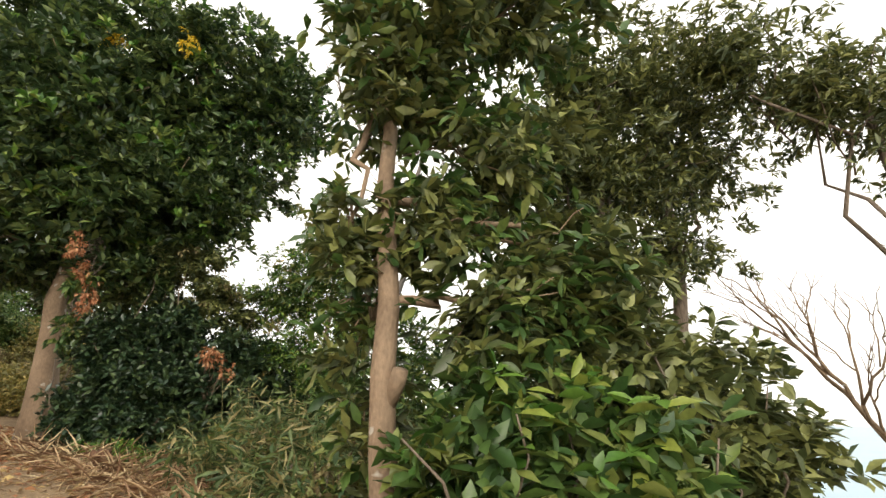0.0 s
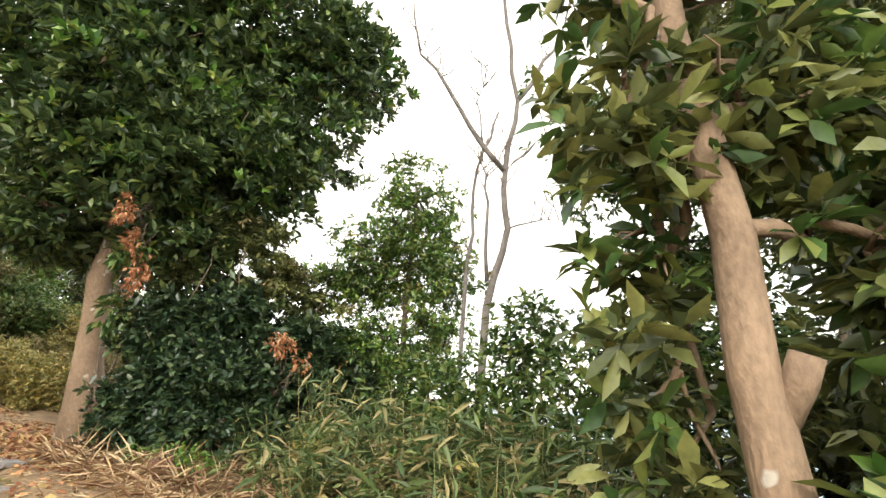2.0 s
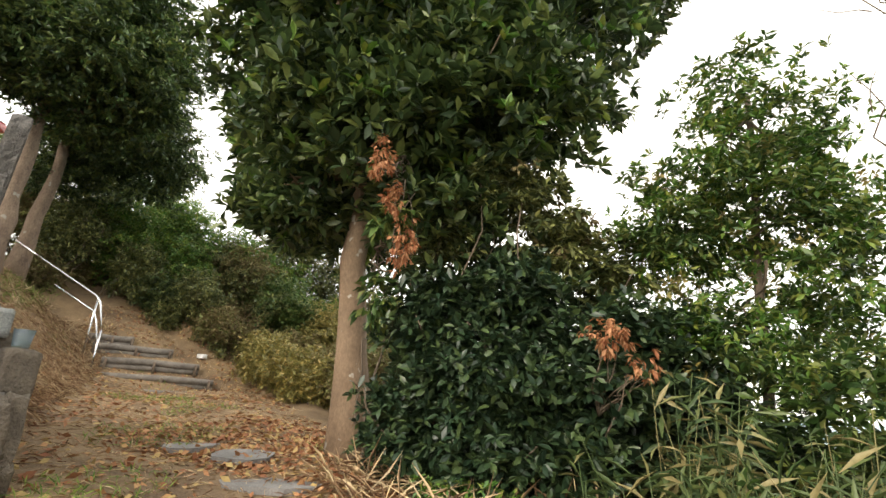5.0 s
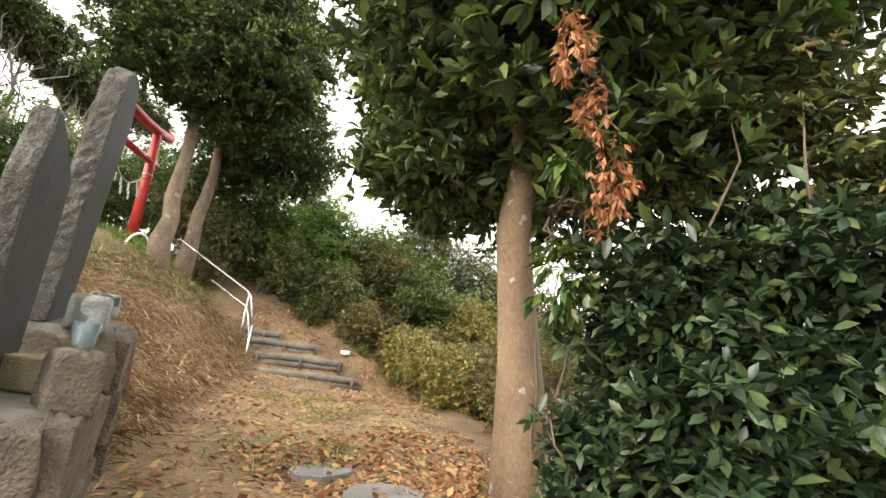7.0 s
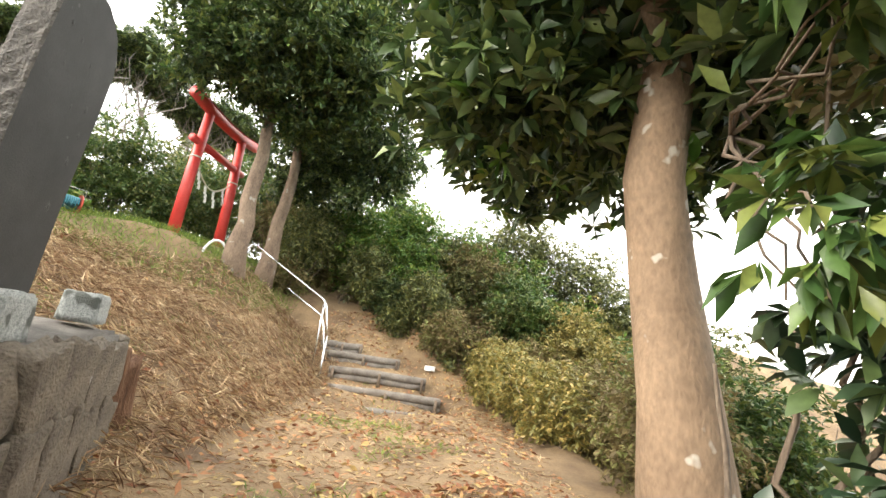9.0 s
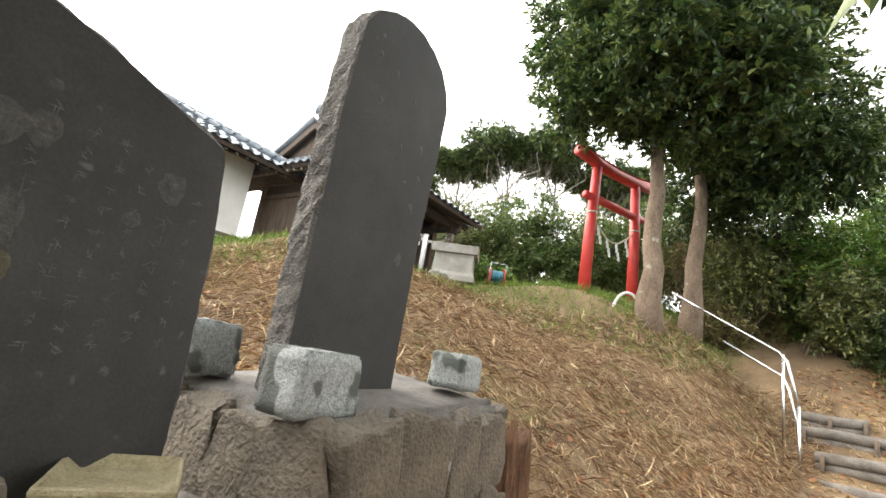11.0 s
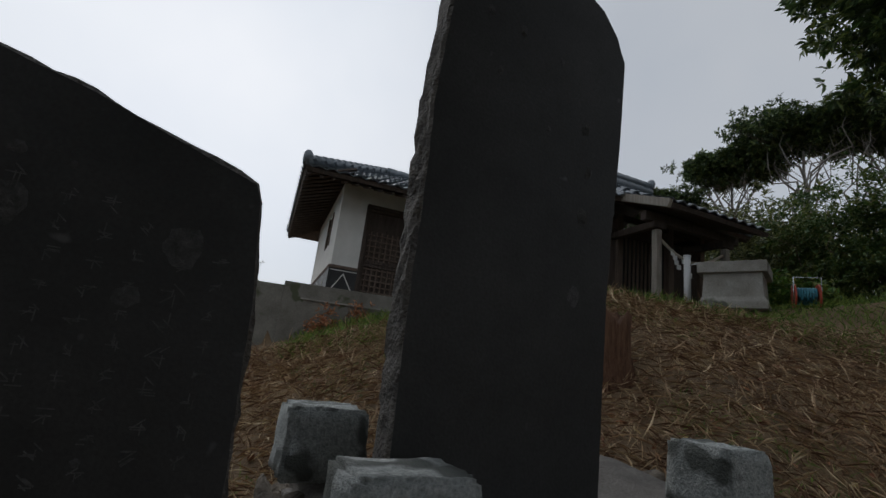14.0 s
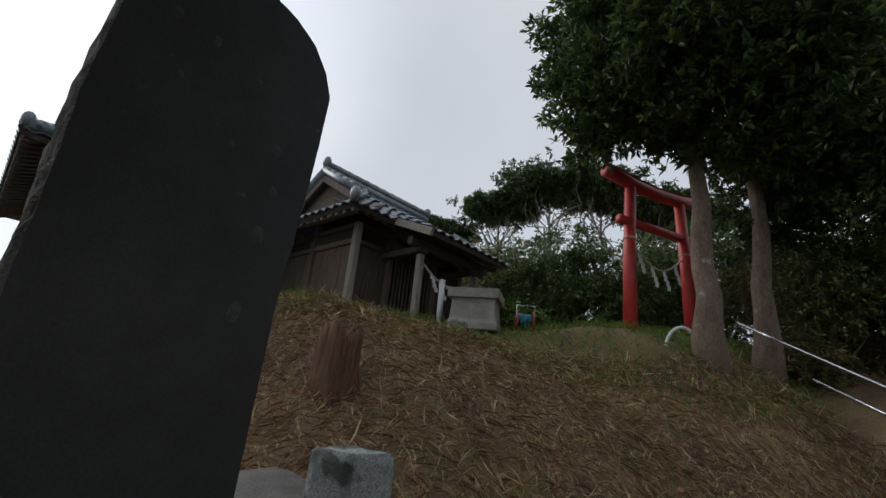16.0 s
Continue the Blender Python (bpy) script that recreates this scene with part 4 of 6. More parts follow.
def shrine_hall():
    h = tagged(new("shrine_hall"), "small dark timber shrine hall with tiled gabled roof and porch", "building")
    h.matrix_basis = axes((-16.50, 1.30, 3.88), (-0.94, 0.34), (0.34, 0.94))
    W, D, H = 3.5, 3.2, 2.15
    for x in (0.0, 1.0, 2.5, W):
        bx("post", (x, 0, H / 2), (0.15, 0.15, H), M_WOOD_G if x == 0 else M_WOOD_B, h, 0.01)
    for y in (-1.6, -D):
        bx("post", (0, y, H / 2), (0.15, 0.15, H), M_WOOD_B, h, 0.01)
    # side of vertical boards
    n = 8
    for i in range(n):
        y = -0.08 - (i + 0.5) * (D - 0.16) / n
        bx("board", (0.02, y, H / 2 - 0.2), ((0.03, 0.036)[i % 2], (D - 0.16) / n - 0.006, H - 0.45), M_WOOD_B, h, 0.003)
    for z in (0.08, H - 0.42, H - 0.05):
        bx("beam", (0.0, -D / 2, z), (0.12, D, 0.11), M_WOOD_B, h, 0.006)
        bx("beam", (W / 2, 0.0, z), (W, 0.12, 0.11), M_WOOD_D, h, 0.006)
    for i in range(4):
        bx("board", (0.02, -D / 2, H - 0.34 + i * 0.085), (0.03 + 0.004 * (i % 2), D, 0.08), M_WOOD_D, h, 0.003)
    bx("back_wall", (W / 2, -D, H / 2), (W, 0.08, H), M_WOOD_D, h)
    bx("side_wall", (W, -D / 2, H / 2), (0.08, D, H), M_WOOD_D, h)
    for i in range(6):
        bx("board", (0.12 + i * 0.15, -0.01, H / 2 - 0.2), (0.145, 0.03 + 0.004 * (i % 2), H - 0.45), M_WOOD_D, h, 0.003)
        bx("board", (2.62 + i * 0.14, -0.01, H / 2 - 0.2), (0.135, 0.03 + 0.004 * (i % 2), H - 0.45), M_WOOD_D, h, 0.003)
    # near-black sheet close behind the lattice bars
    bx("lattice_backing", (1.75, -0.06, H / 2 - 0.2), (1.44, 0.02, H - 0.45), M_BLACK, h)
    for i in range(12):
        bx("lattice_bar", (1.12 + i * 0.115, -0.01, H / 2 - 0.15), (0.035, 0.035, H - 0.5), M_WOOD_B, h, 0.003)
    bx("floor_plinth", (W / 2, -D / 2, -0.1), (W + 0.4, D + 0.4, 0.24), M_CONC, h, 0.02)
    # porch posts, beams and paper streamers
    for x in (0.85, 2.75):
        bx("porch_post", (x, 1.18, 0.72), (0.13, 0.13, 1.56), M_WOOD_G, h, 0.012, "grey weathered porch post")
        bx("bracket", (x, 1.18, 1.58), (0.34, 0.18, 0.14), M_WOOD_D, h, 0.02)
        bx("porch_tie", (x, 0.6, 1.62), (0.12, 1.3, 0.14), M_WOOD_D, h, 0.01)
    bx("porch_beam", (1.8, 1.18, 1.72), (2.6, 0.14, 0.18), M_WOOD_D, h, 0.012)
    tube("straw_rope", [(0.92 + 1.75 * k / 8, 1.18, 1.34 - 0.32 * math.sin(math.pi * k / 8)) for k in range(9)], 0.03, M_ROPE, h)
    for x in (1.25, 1.55, 2.05, 2.35):
        z = 1.34 - 0.32 * math.sin(math.pi * (x - 0.92) / 1.75)
        zigzag(h, Vector((x, 1.19, z)), Vector((1, 0, 0)), 0.11, 0.34)
    # main roof: lower hips all round, gable above
    o, ez = 0.75, 2.18
    mz, rz = 2.85, 3.72
    a, b, c, d = (-o, o, ez), (W + o, o, ez), (W + o, -D - o, ez), (-o, -D - o, ez)
    m0, m1, m2, m3 = (0.15, -0.2, mz), (W - 0.15, -0.2, mz), (W - 0.15, -D + 0.2, mz), (0.15, -D + 0.2, mz)
    for p0, p1, q0, q1 in ((a, b, m0, m1), (d, a, m3, m0), (b, c, m1, m2), (c, d, m2, m3)):
        roof_slope(h, p0, p1, q0, q1, M_WOOD_D)
    r0, r1 = (-0.12, -D / 2, rz), (W + 0.12, -D / 2, rz)
    e0, e1, e2, e3 = (-0.12, -0.15, mz), (W + 0.12, -0.15, mz), (W + 0.12, -D + 0.15, mz), (-0.12, -D + 0.15, mz)
    roof_slope(h, e0, e1, r0, r1, M_WOOD_D)
    roof_slope(h, e2, e3, r1, r0, M_WOOD_D)
    for k in range(5):
        z = mz + 0.02 + k * 0.15
        w = (D - 0.5) * (1 - (z - mz) / (rz - mz + 0.15))
        bx("gable_board", (0.12 + 0.004 * (k % 2), -D / 2, z + 0.07), (0.04, w, 0.145), M_WOOD_B, h, 0.003)
    for s in (-1, 1):
        bm = bmesh.new()
        ln = math.hypot(D / 2 - 0.15, rz - mz)
        box(bm, (0, 0, 0), (0.06, ln, 0.16), 0.005, Matrix.Translation((-0.10, -D / 2 + s * (D / 2 - 0.15) / 2, (mz + rz) / 2 - 0.10)) @ Matrix.Rotation(-s * math.atan2(rz - mz, D / 2 - 0.15), 4, "X"))
        part("barge_board", bm, M_WOOD_B, h)
    for p, q in ((r0, r1), (a, m0), (d, m3), (b, m1), (e0, r0), (e3, r0)):
        ridge_run("ridge", h, Vector(p) + Vector((0, 0, 0.12)), Vector(q) + Vector((0, 0, 0.12)), 0.10)
    ridge_run("top_ridge", h, Vector(r0) + Vector((0, 0, 0.3)), Vector(r1) + Vector((0, 0, 0.3)), 0.08)
    for p in ((r0[0], r0[1], rz + 0.35), (a[0], a[1], ez + 0.2), (d[0], d[1], ez + 0.2), (r1[0], r1[1], rz + 0.35)):
        bm = bmesh.new()
        bmesh.ops.create_icosphere(bm, subdivisions=2, radius=0.14, matrix=Matrix.Translation(p) @ Matrix.Diagonal((0.7, 1, 1.2, 1)))
        part("ridge_end_tile", bm, M_TILE, h, smooth=True)
    # porch roof
    roof_slope(h, (0.45, 1.85, 1.80), (3.15, 1.85, 1.80), (0.45, 0.3, 2.40), (3.15, 0.3, 2.40), M_WOOD_D)
    bm = bmesh.new()
    box(bm, (0, 0, 0), (0.08, 1.7, 0.16), 0.006, Matrix.Translation((0.42, 1.08, 2.06)) @ Matrix.Rotation(-math.atan2(0.6, 1.55), 4, "X"))
    part("porch_barge", bm, M_WOOD_G, h, "grey weathered barge board")
    for k in range(18):
        x = -o + 0.1 + k * (W + 2 * o - 0.2) / 17
        v, f = tube_data([(x, o - 0.04, ez - 0.12), (x, -0.1, ez + 0.3)], [0.035, 0.035], 4)
        raw("rafter", v, f, M_WOOD_D, h)
    for k in range(18):
        y = o - 0.1 - k * (D + 2 * o - 0.2) / 17
        v, f = tube_data([(-o + 0.04, y, ez - 0.12), (0.1, y, ez + 0.3)], [0.035, 0.035], 4)
        raw("rafter", v, f, M_WOOD_G, h)
shrine_hall()

def wall_run(name, pts, top, label, bottom=-0.6, thick=0.22):
    for (x0, y0), (x1, y1) in zip(pts, pts[1:]):
        d = Vector((x1 - x0, y1 - y0, 0))
        bm = bmesh.new()
        zb = min(gz(x0, y0), gz(x1, y1)) + bottom
        box(bm, (0, 0, 0), (d.length, thick, top - zb), 0.012, Matrix.Translation(((x0 + x1) / 2, (y0 + y1) / 2, (top + zb) / 2)) @ Matrix.Rotation(math.atan2(d.y, d.x), 4, "Z"))
        tagged(part(name, bm, M_WALLC), label, "wall", kind="structure")
wall_run("wall_terrace_long", [(-12.0, -2.45), (-17.0, 0.0)], 3.60, "low grey concrete retaining wall under the white building", bottom=-1.2)
wall_run("wall_terrace_high", [(-12.04, -2.48), (-9.2, -3.9)], 3.52, "tall stained concrete retaining wall", bottom=-1.6)
bm = bmesh.new()
box(bm, (0, 0, 0), (4.9, 0.03, 0.025), 0, Matrix.Translation((-14.45, -1.10, 3.30)) @ Matrix.Rotation(math.atan2(2.45, -5.0), 4, "Z"))
tagged(part("trim_wall_line", bm, M_CONC), "pale ledge line along the retaining wall", "trim", kind="structure")

def trough():
    t = thing("concrete_cistern", (-17.22, 3.92, gz(-17.2, 3.9) - 0.05), "old concrete cistern with flared foot and thick slab lid", "cistern", rz=8)
    bm = bmesh.new()
    prof = [(0.50, 0.0), (0.50, 0.12), (0.45, 0.2), (0.43, 0.50), (0.43, 0.62)]
    rings = [[bm.verts.new((sx * r * 0.9, sy * r, z)) for sx, sy in ((-1, -1), (1, -1), (1, 1), (-1, 1))] for r, z in prof]
    for p, q in zip(rings, rings[1:]):
        for i in range(4):
            bm.faces.new((p[i], p[(i + 1) % 4], q[(i + 1) % 4], q[i]))
    bm.faces.new(list(reversed(rings[0])))
    bm.faces.new(rings[-1])
    bmesh.ops.bevel(bm, geom=list(bm.edges), offset=0.012, segments=1, affect="EDGES")
    part("body", bm, M_CONC, t)
    bx("lid", (0, 0, 0.71), (0.92, 1.02, 0.19), M_CONC, t, 0.012)
trough()
wp = thing("water_pipe", (-17.14, 3.16, gz(-17.14, 3.16) - 0.1), "white painted standpipe with a small tap", "standpipe")
tube("pipe", [(0, 0, 0), (0, 0, 1.02)], 0.06, M_WHITE, wp, sides=16)
tube("cap", [(0, 0, 1.02), (0, 0, 1.05)], 0.068, M_WHITE, wp, sides=16)
tube("tap", [(0.0, 0.05, 0.86), (0.0, 0.16, 0.88), (0.0, 0.2, 0.80)], 0.015, M_STEEL, wp)

def hose_reel():
    h = thing("hose_reel", (-17.5, 4.85, gz(-17.5, 4.85) - 0.02), "red hose reel wound with teal garden hose", "hose reel", rz=20)
    for y in (-0.16, 0.16):
        v, f = [], []
        for k in range(20):
            w = 2 * math.pi * k / 20
            v += [(0.20 * math.cos(w), y - 0.012, 0.22 + 0.20 * math.sin(w)), (0.20 * math.cos(w), y + 0.012, 0.22 + 0.20 * math.sin(w))]
        f = [(2 * k, 2 * ((k + 1) % 20), 2 * ((k + 1) % 20) + 1, 2 * k + 1) for k in range(20)] + [tuple(range(0, 40, 2)), tuple(range(39, 0, -2))]
        raw("flange", v, f, M_REEL, h)
    pts = [(0.13 * math.cos(k * 0.6), -0.14 + 0.28 * k / 80, 0.22 + 0.13 * math.sin(k * 0.6)) for k in range(81)]
    tube("hose", pts, 0.018, M_HOSE, h, sides=6)
    tube("handle", [(0.1, -0.18, 0.0), (0.16, -0.18, 0.5), (0.16, 0.18, 0.5), (0.1, 0.18, 0.0)], 0.012, M_STEEL, h)
hose_reel()

# ---- trees and shrubs ----
def tree(name, base, top, r, lobes, sets, label, bark=None, lean=(0, 0), limbs=True, group="", seed=1, fork=0.45, limb_r=0.35):
    """trunk from base to top; lobes: (centre, radii) of the crown; sets: leaf layers."""
    bark = bark or M_BARK
    t = thing(name, base, label, "tree", group)
    o = Vector(base)
    L = lambda p: Vector(p) - o
    rel = [(tuple(L(c)), rr) for c, rr in lobes]
    n = 9
    rg = random.Random(seed)
    pts, rad = [], []
    for i in range(n + 1):
        u = i / n
        p = L(Vector(base).lerp(Vector(top), u)) + Vector((rg.uniform(-1, 1), rg.uniform(-1, 1), 0)) * r * 0.35 * (u > 0.05)
        pts.append(p + Vector((0, 0, -0.3 if i == 0 else 0)))
        rad.append(r * (1.45 if i == 0 else 1.12 if i == 1 else 1.0 - 0.55 * u))
    tube("trunk", pts, rad, bark, t, sides=16)
    if limbs:
        runs = []
        for i, (c, rr) in enumerate(rel):
            f = min(1, fork + 0.5 * rg.random())
            a = L(Vector(base).lerp(Vector(top), f))
            runs.append(branch_run(a, Vector(c), r * limb_r, r * 0.12, 0.14, 6, seed + i))
            for j in range(4):
                d = Vector((rg.uniform(-1, 1), rg.uniform(-1, 1), rg.uniform(-0.4, 1))) .normalized()
                runs.append(branch_run(a.lerp(Vector(c), 0.6 + 0.3 * rg.random()), Vector(c) + Vector((d.x * rr[0], d.y * rr[1], d.z * rr[2])) * 0.85, r * 0.13, r * 0.03, 0.12, 4, seed * 7 + j + i * 5))
        tubes("limb", runs, bark, t)
    for k, (nm, tips, per, size, material, kw) in enumerate(sets):
        foliage(nm, rel, tips, per, size, material, t, **kw)
    return t

def shrub(name, base, lobes, sets, label, stems=8, seed=1, group="", category="shrub", stem_mat=None):
    t = thing(name, base, label, category, group)
    o = Vector(base)
    rel = [(tuple(Vector(c) - o), rr) for c, rr in lobes]
    rg = random.Random(seed)
    runs = []
    for i in range(stems):
        c, rr = rel[i % len(rel)]
        e = Vector(c) + Vector((rg.uniform(-1, 1) * rr[0], rg.uniform(-1, 1) * rr[1], rg.uniform(-0.2, 0.8) * rr[2])) * 0.8
        s = Vector((c[0] * 0.6 + rg.uniform(-0.25, 0.25), c[1] * 0.6 + rg.uniform(-0.25, 0.25), 0))
        s.z = gz(o.x + s.x, o.y + s.y) - o.z - 0.1
        runs.append(branch_run(s, e, 0.022, 0.006, 0.12, 5, seed * 13 + i))
    tubes("stem", runs, stem_mat or M_BARK_D, t, sides=5)
    for nm, tips, per, size, material, kw in sets:
        foliage(nm, rel, tips, per, size, material, t, **kw)
    return t

def bare_tree(name, base, height, r, label, seed, spread=0.55, lean=(0, 0), depth=4, bark=None, forks=3):
    t = thing(name, base, label, "tree")
    rg = random.Random(seed)
    runs = []
    def grow(a, d, ln, rad, k):
        b = a + d * ln
        runs.append(branch_run(a, b, rad, rad * 0.62, 0.05, 4, rg.randint(0, 9999)))
        if k == 0:
            return
        for j in range(forks if k > 1 else 3):
            q = Vector((rg.uniform(-1, 1), rg.uniform(-1, 1), rg.uniform(-0.25, 0.5)))
            f = 1.0 if j < 2 else rg.uniform(0.45, 0.85)
            grow(a.lerp(b, f), (d + q * spread).normalized(), ln * rg.uniform(0.55, 0.8), rad * 0.58, k - 1)
    grow(Vector((0, 0, -0.2)), Vector((*lean, 1)).normalized(), height * 0.38, r, depth)
    tubes("trunk", runs[:1], bark or M_BARK_G, t, sides=8)
    tubes("branch", runs[1:], bark or M_BARK_G, t, sides=5)
    return t

# big evergreen by the path
B1 = (-6.96, 8.42, gz(-6.96, 8.42))
tree("evergreen_tree", B1, (-7.38, 8.12, 6.3), 0.225,
     [((-7.1, 8.1, 5.6), (1.9, 1.9, 1.5)), ((-5.6, 8.6, 5.4), (1.5, 1.4, 1.3)), ((-8.6, 8.9, 5.2), (1.3, 1.4, 1.2)), ((-7.0, 9.6, 6.6), (2.0, 1.7, 1.7)), ((-5.2, 9.3, 6.8), (1.6, 1.4, 1.4)), ((-7.5, 7.5, 7.0), (1.9, 1.5, 1.4)), ((-6.3, 7.3, 4.7), (0.9, 0.8, 0.9)), ((-8.0, 7.9, 4.0), (0.8, 0.8, 0.6)), ((-7.3, 9.0, 4.1), (1.2, 0.9, 0.8)), ((-5.9, 8.1, 3.9), (0.7, 0.7, 0.9)), ((-9.6, 8.9, 4.7), (0.6, 0.55, 0.4)), ((-9.4, 9.4, 4.1), (0.5, 0.5, 0.4)), ((-7.6, 8.2, 8.6), (2.0, 1.8, 1.5)), ((-5.4, 8.9, 8.6), (1.8, 1.6, 1.5)), ((-9.4, 9.0, 6.8), (1.6, 1.5, 1.4)), ((-4.0, 9.4, 8.0), (1.2, 1.1, 0.9)), ((-9.0, 9.6, 8.6), (1.6, 1.5, 1.3))],
     # sunlit_leaves: light on the crown's skin, put in as a brighter leaf colour
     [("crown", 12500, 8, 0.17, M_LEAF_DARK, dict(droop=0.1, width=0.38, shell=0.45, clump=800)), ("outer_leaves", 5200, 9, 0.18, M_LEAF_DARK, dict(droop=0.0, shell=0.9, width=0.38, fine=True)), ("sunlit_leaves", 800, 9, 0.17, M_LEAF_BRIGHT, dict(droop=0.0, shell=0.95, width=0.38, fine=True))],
     "broad evergreen tree with smooth brown trunk and dense dark crown", seed=3, fork=0.5)
def sprig(name, lobes, tips, per, size, material, label, cat, hold):
    t = thing(name, hold, label, cat)
    rel = [(tuple(Vector(c) - Vector(hold)), rr) for c, rr in lobes]
    tubes("twig", [branch_run((0, 0, 0), Vector(c) + Vector((0.05 * k - 0.1, 0.03 * k, -rr[2] * 0.7)), 0.012, 0.004, 0.1, 5, k + 3) for k in range(4) for c, rr in rel], M_BARK_D, t, sides=5)["kind"] = "stuff"
    foliage("leaves", rel, tips, per, size, material, t, droop=0.9, up=-0.3)
sprig("withered_branch", [((-5.85, 6.75, 3.85), (0.16, 0.16, 0.25)), ((-5.74, 7.15, 3.1), (0.14, 0.14, 0.32)), ((-5.8, 6.95, 3.5), (0.1, 0.12, 0.2))], 120, 5, 0.075, M_ORANGE, "hanging withered branch with crisp orange leaves", "branch", (-6.0, 7.4, 4.2))
sprig("withered_branch", [((-3.86, 7.7, 2.3), (0.22, 0.2, 0.2)), ((-3.6, 7.75, 2.1), (0.15, 0.15, 0.2))], 50, 5, 0.085, M_ORANGE, "withered orange-brown sprig on the dark shrub", "branch", (-4.0, 8.0, 1.6))
sprig("leafy_branch", [((-5.95, 7.25, 3.35), (0.35, 0.3, 0.18)), ((-6.2, 7.5, 2.6), (0.25, 0.2, 0.35))], 42, 8, 0.16, M_LEAF_MID, "fresh green leafy branch low on the evergreen tree", "branch", (-6.7, 8.1, 3.3))
sprig("flower_spray", [((-6.75, 7.3, 8.35), (0.28, 0.2, 0.26)), ((-6.6, 7.25, 8.15), (0.2, 0.2, 0.15)), ((-5.3, 7.3, 8.3), (0.2, 0.2, 0.25))], 90, 5, 0.10, M_FLOWER, "bright yellow leaf spray high on the evergreen tree", "branch", (-6.2, 7.7, 8.2))
# vines and dry stems at its foot
tubes_v = [branch_run((-6.75 + 0.16 * k, 8.2 - 0.03 * k, gz(-6.7, 8.2) - 0.1), (-6.8 + 0.2 * k + 0.1 * (k % 3), 8.15, 2.2 + 0.25 * (k % 4)), 0.022, 0.01, 0.07, 8, k + 60) for k in range(7)]
tagged(tubes("vine", tubes_v, M_BARK_D), "tangle of brown woody vines at the tree foot", "vine")

# dark shrub mass beside it
def big_shrub(base, lobes, tips, size, material, label, extra=(), seed=1, stems=14, per=7, clump=0, fine=False):
    shrub("shrub", (base[0], base[1], gz(*base)), lobes, [("leaves", tips, per, size, material, dict(droop=0.25, shell=0.4, clump=clump, width=0.4, fine=fine))] + list(extra), label, stems, seed, "undergrowth")
big_shrub((-4.9, 8.3), [((-5.3, 8.1, 1.7), (0.9, 0.8, 1.0)), ((-4.4, 8.4, 1.8), (1.0, 0.8, 1.1)), ((-3.6, 8.9, 1.9), (0.9, 0.8, 1.0)), ((-5.8, 8.0, 2.4), (0.6, 0.6, 0.7)), ((-4.9, 8.0, 1.0), (1.1, 0.7, 0.7)), ((-6.1, 8.0, 1.3), (0.45, 0.4, 0.7)), ((-5.1, 8.4, 2.8), (0.8, 0.6, 0.6)), ((-3.2, 9.0, 1.2), (0.9, 0.7, 0.8)), ((-2.5, 8.8, 1.0), (0.8, 0.7, 0.7))], 7600, 0.125, M_LEAF_DEEP, "dense dark glossy evergreen shrub under the tree", seed=5, fine=True)
shrub("hanging_vine", (-5.3, 8.7, gz(-5.3, 8.7)), [((-5.3, 8.5, 4.0), (0.9, 0.7, 0.7)), ((-4.7, 8.8, 3.5), (0.85, 0.7, 0.65)), ((-4.1, 9.1, 3.1), (0.6, 0.5, 0.5)), ((-5.9, 8.1, 3.4), (0.5, 0.5, 0.5))], [("leaves", 1700, 7, 0.12, M_LEAF_OLIVE, dict(droop=0.5, shell=0.3, clump=190)), ("dry_leaves", 160, 6, 0.10, M_LEAF_DRY, dict(droop=0.7, shell=0.3, clump=30))], "olive creeper with dry stems hanging from the evergreen", 22, 77, "undergrowth", "creeper")
# light green tree behind
tree("young_tree", (-2.5, 9.6, gz(-2.5, 9.6)), (-2.4, 9.4, 5.5), 0.07, [((-2.5, 9.3, 4.9), (0.9, 0.8, 1.2)), ((-3.2, 9.4, 3.7), (1.0, 0.8, 1.1)), ((-1.9, 9.3, 3.6), (0.9, 0.8, 1.2)), ((-2.6, 9.2, 2.3), (1.3, 0.9, 0.9))],
     [("crown", 2400, 7, 0.11, M_LEAF_MID, dict(shell=0.25, clump=220)), ("outer_leaves", 1500, 7, 0.10, M_LEAF_BRIGHT, dict(shell=0.6, clump=200)), ("yellow_leaves", 160, 7, 0.10, M_LEAF_YELLOW, dict(shell=0.7, clump=26))], "slender young tree with light green foliage", bark=M_BARK_D, seed=11)
# near tree on the slope edge with long leaves
tree("sapling_tree", (-0.25, 2.98, gz(-0.25, 2.98)), (-0.55, 3.1, 4.6), 0.10, [((-0.5, 3.0, 4.3), (0.75, 0.7, 0.9)), ((0.2, 3.4, 3.6), (0.8, 0.7, 0.8)), ((-0.1, 3.1, 2.9), (0.7, 0.5, 0.5)), ((-0.75, 3.0, 2.7), (0.35, 0.3, 0.5)), ((-0.62, 3.3, 2.0), (0.3, 0.3, 0.55)), ((-0.45, 3.5, 1.4), (0.3, 0.3, 0.5)), ((0.5, 3.2, 5.0), (0.9, 0.8, 0.8)), ((0.45, 3.1, 2.2), (0.6, 0.45, 0.5)), ((1.0, 3.4, 2.7), (0.6, 0.5, 0.6))],
     [("crown", 1500, 6, 0.155, M_LEAF_OLIVE, dict(droop=0.45, width=0.34, shell=0.2, fine=True, clump=240)), ("outer_leaves", 520, 6, 0.15, M_LEAF_MID, dict(droop=0.5, width=0.36, shell=0.6, fine=True))], "slim brown tree with a sawn branch stub and long olive leaves", seed=13, limb_r=0.4)
tube_stub = tube("branch_stub", [(-0.34, 3.0, 1.55), (-0.27, 2.94, 1.74), (-0.25, 2.91, 1.82)], [0.045, 0.055, 0.052], M_BARK)
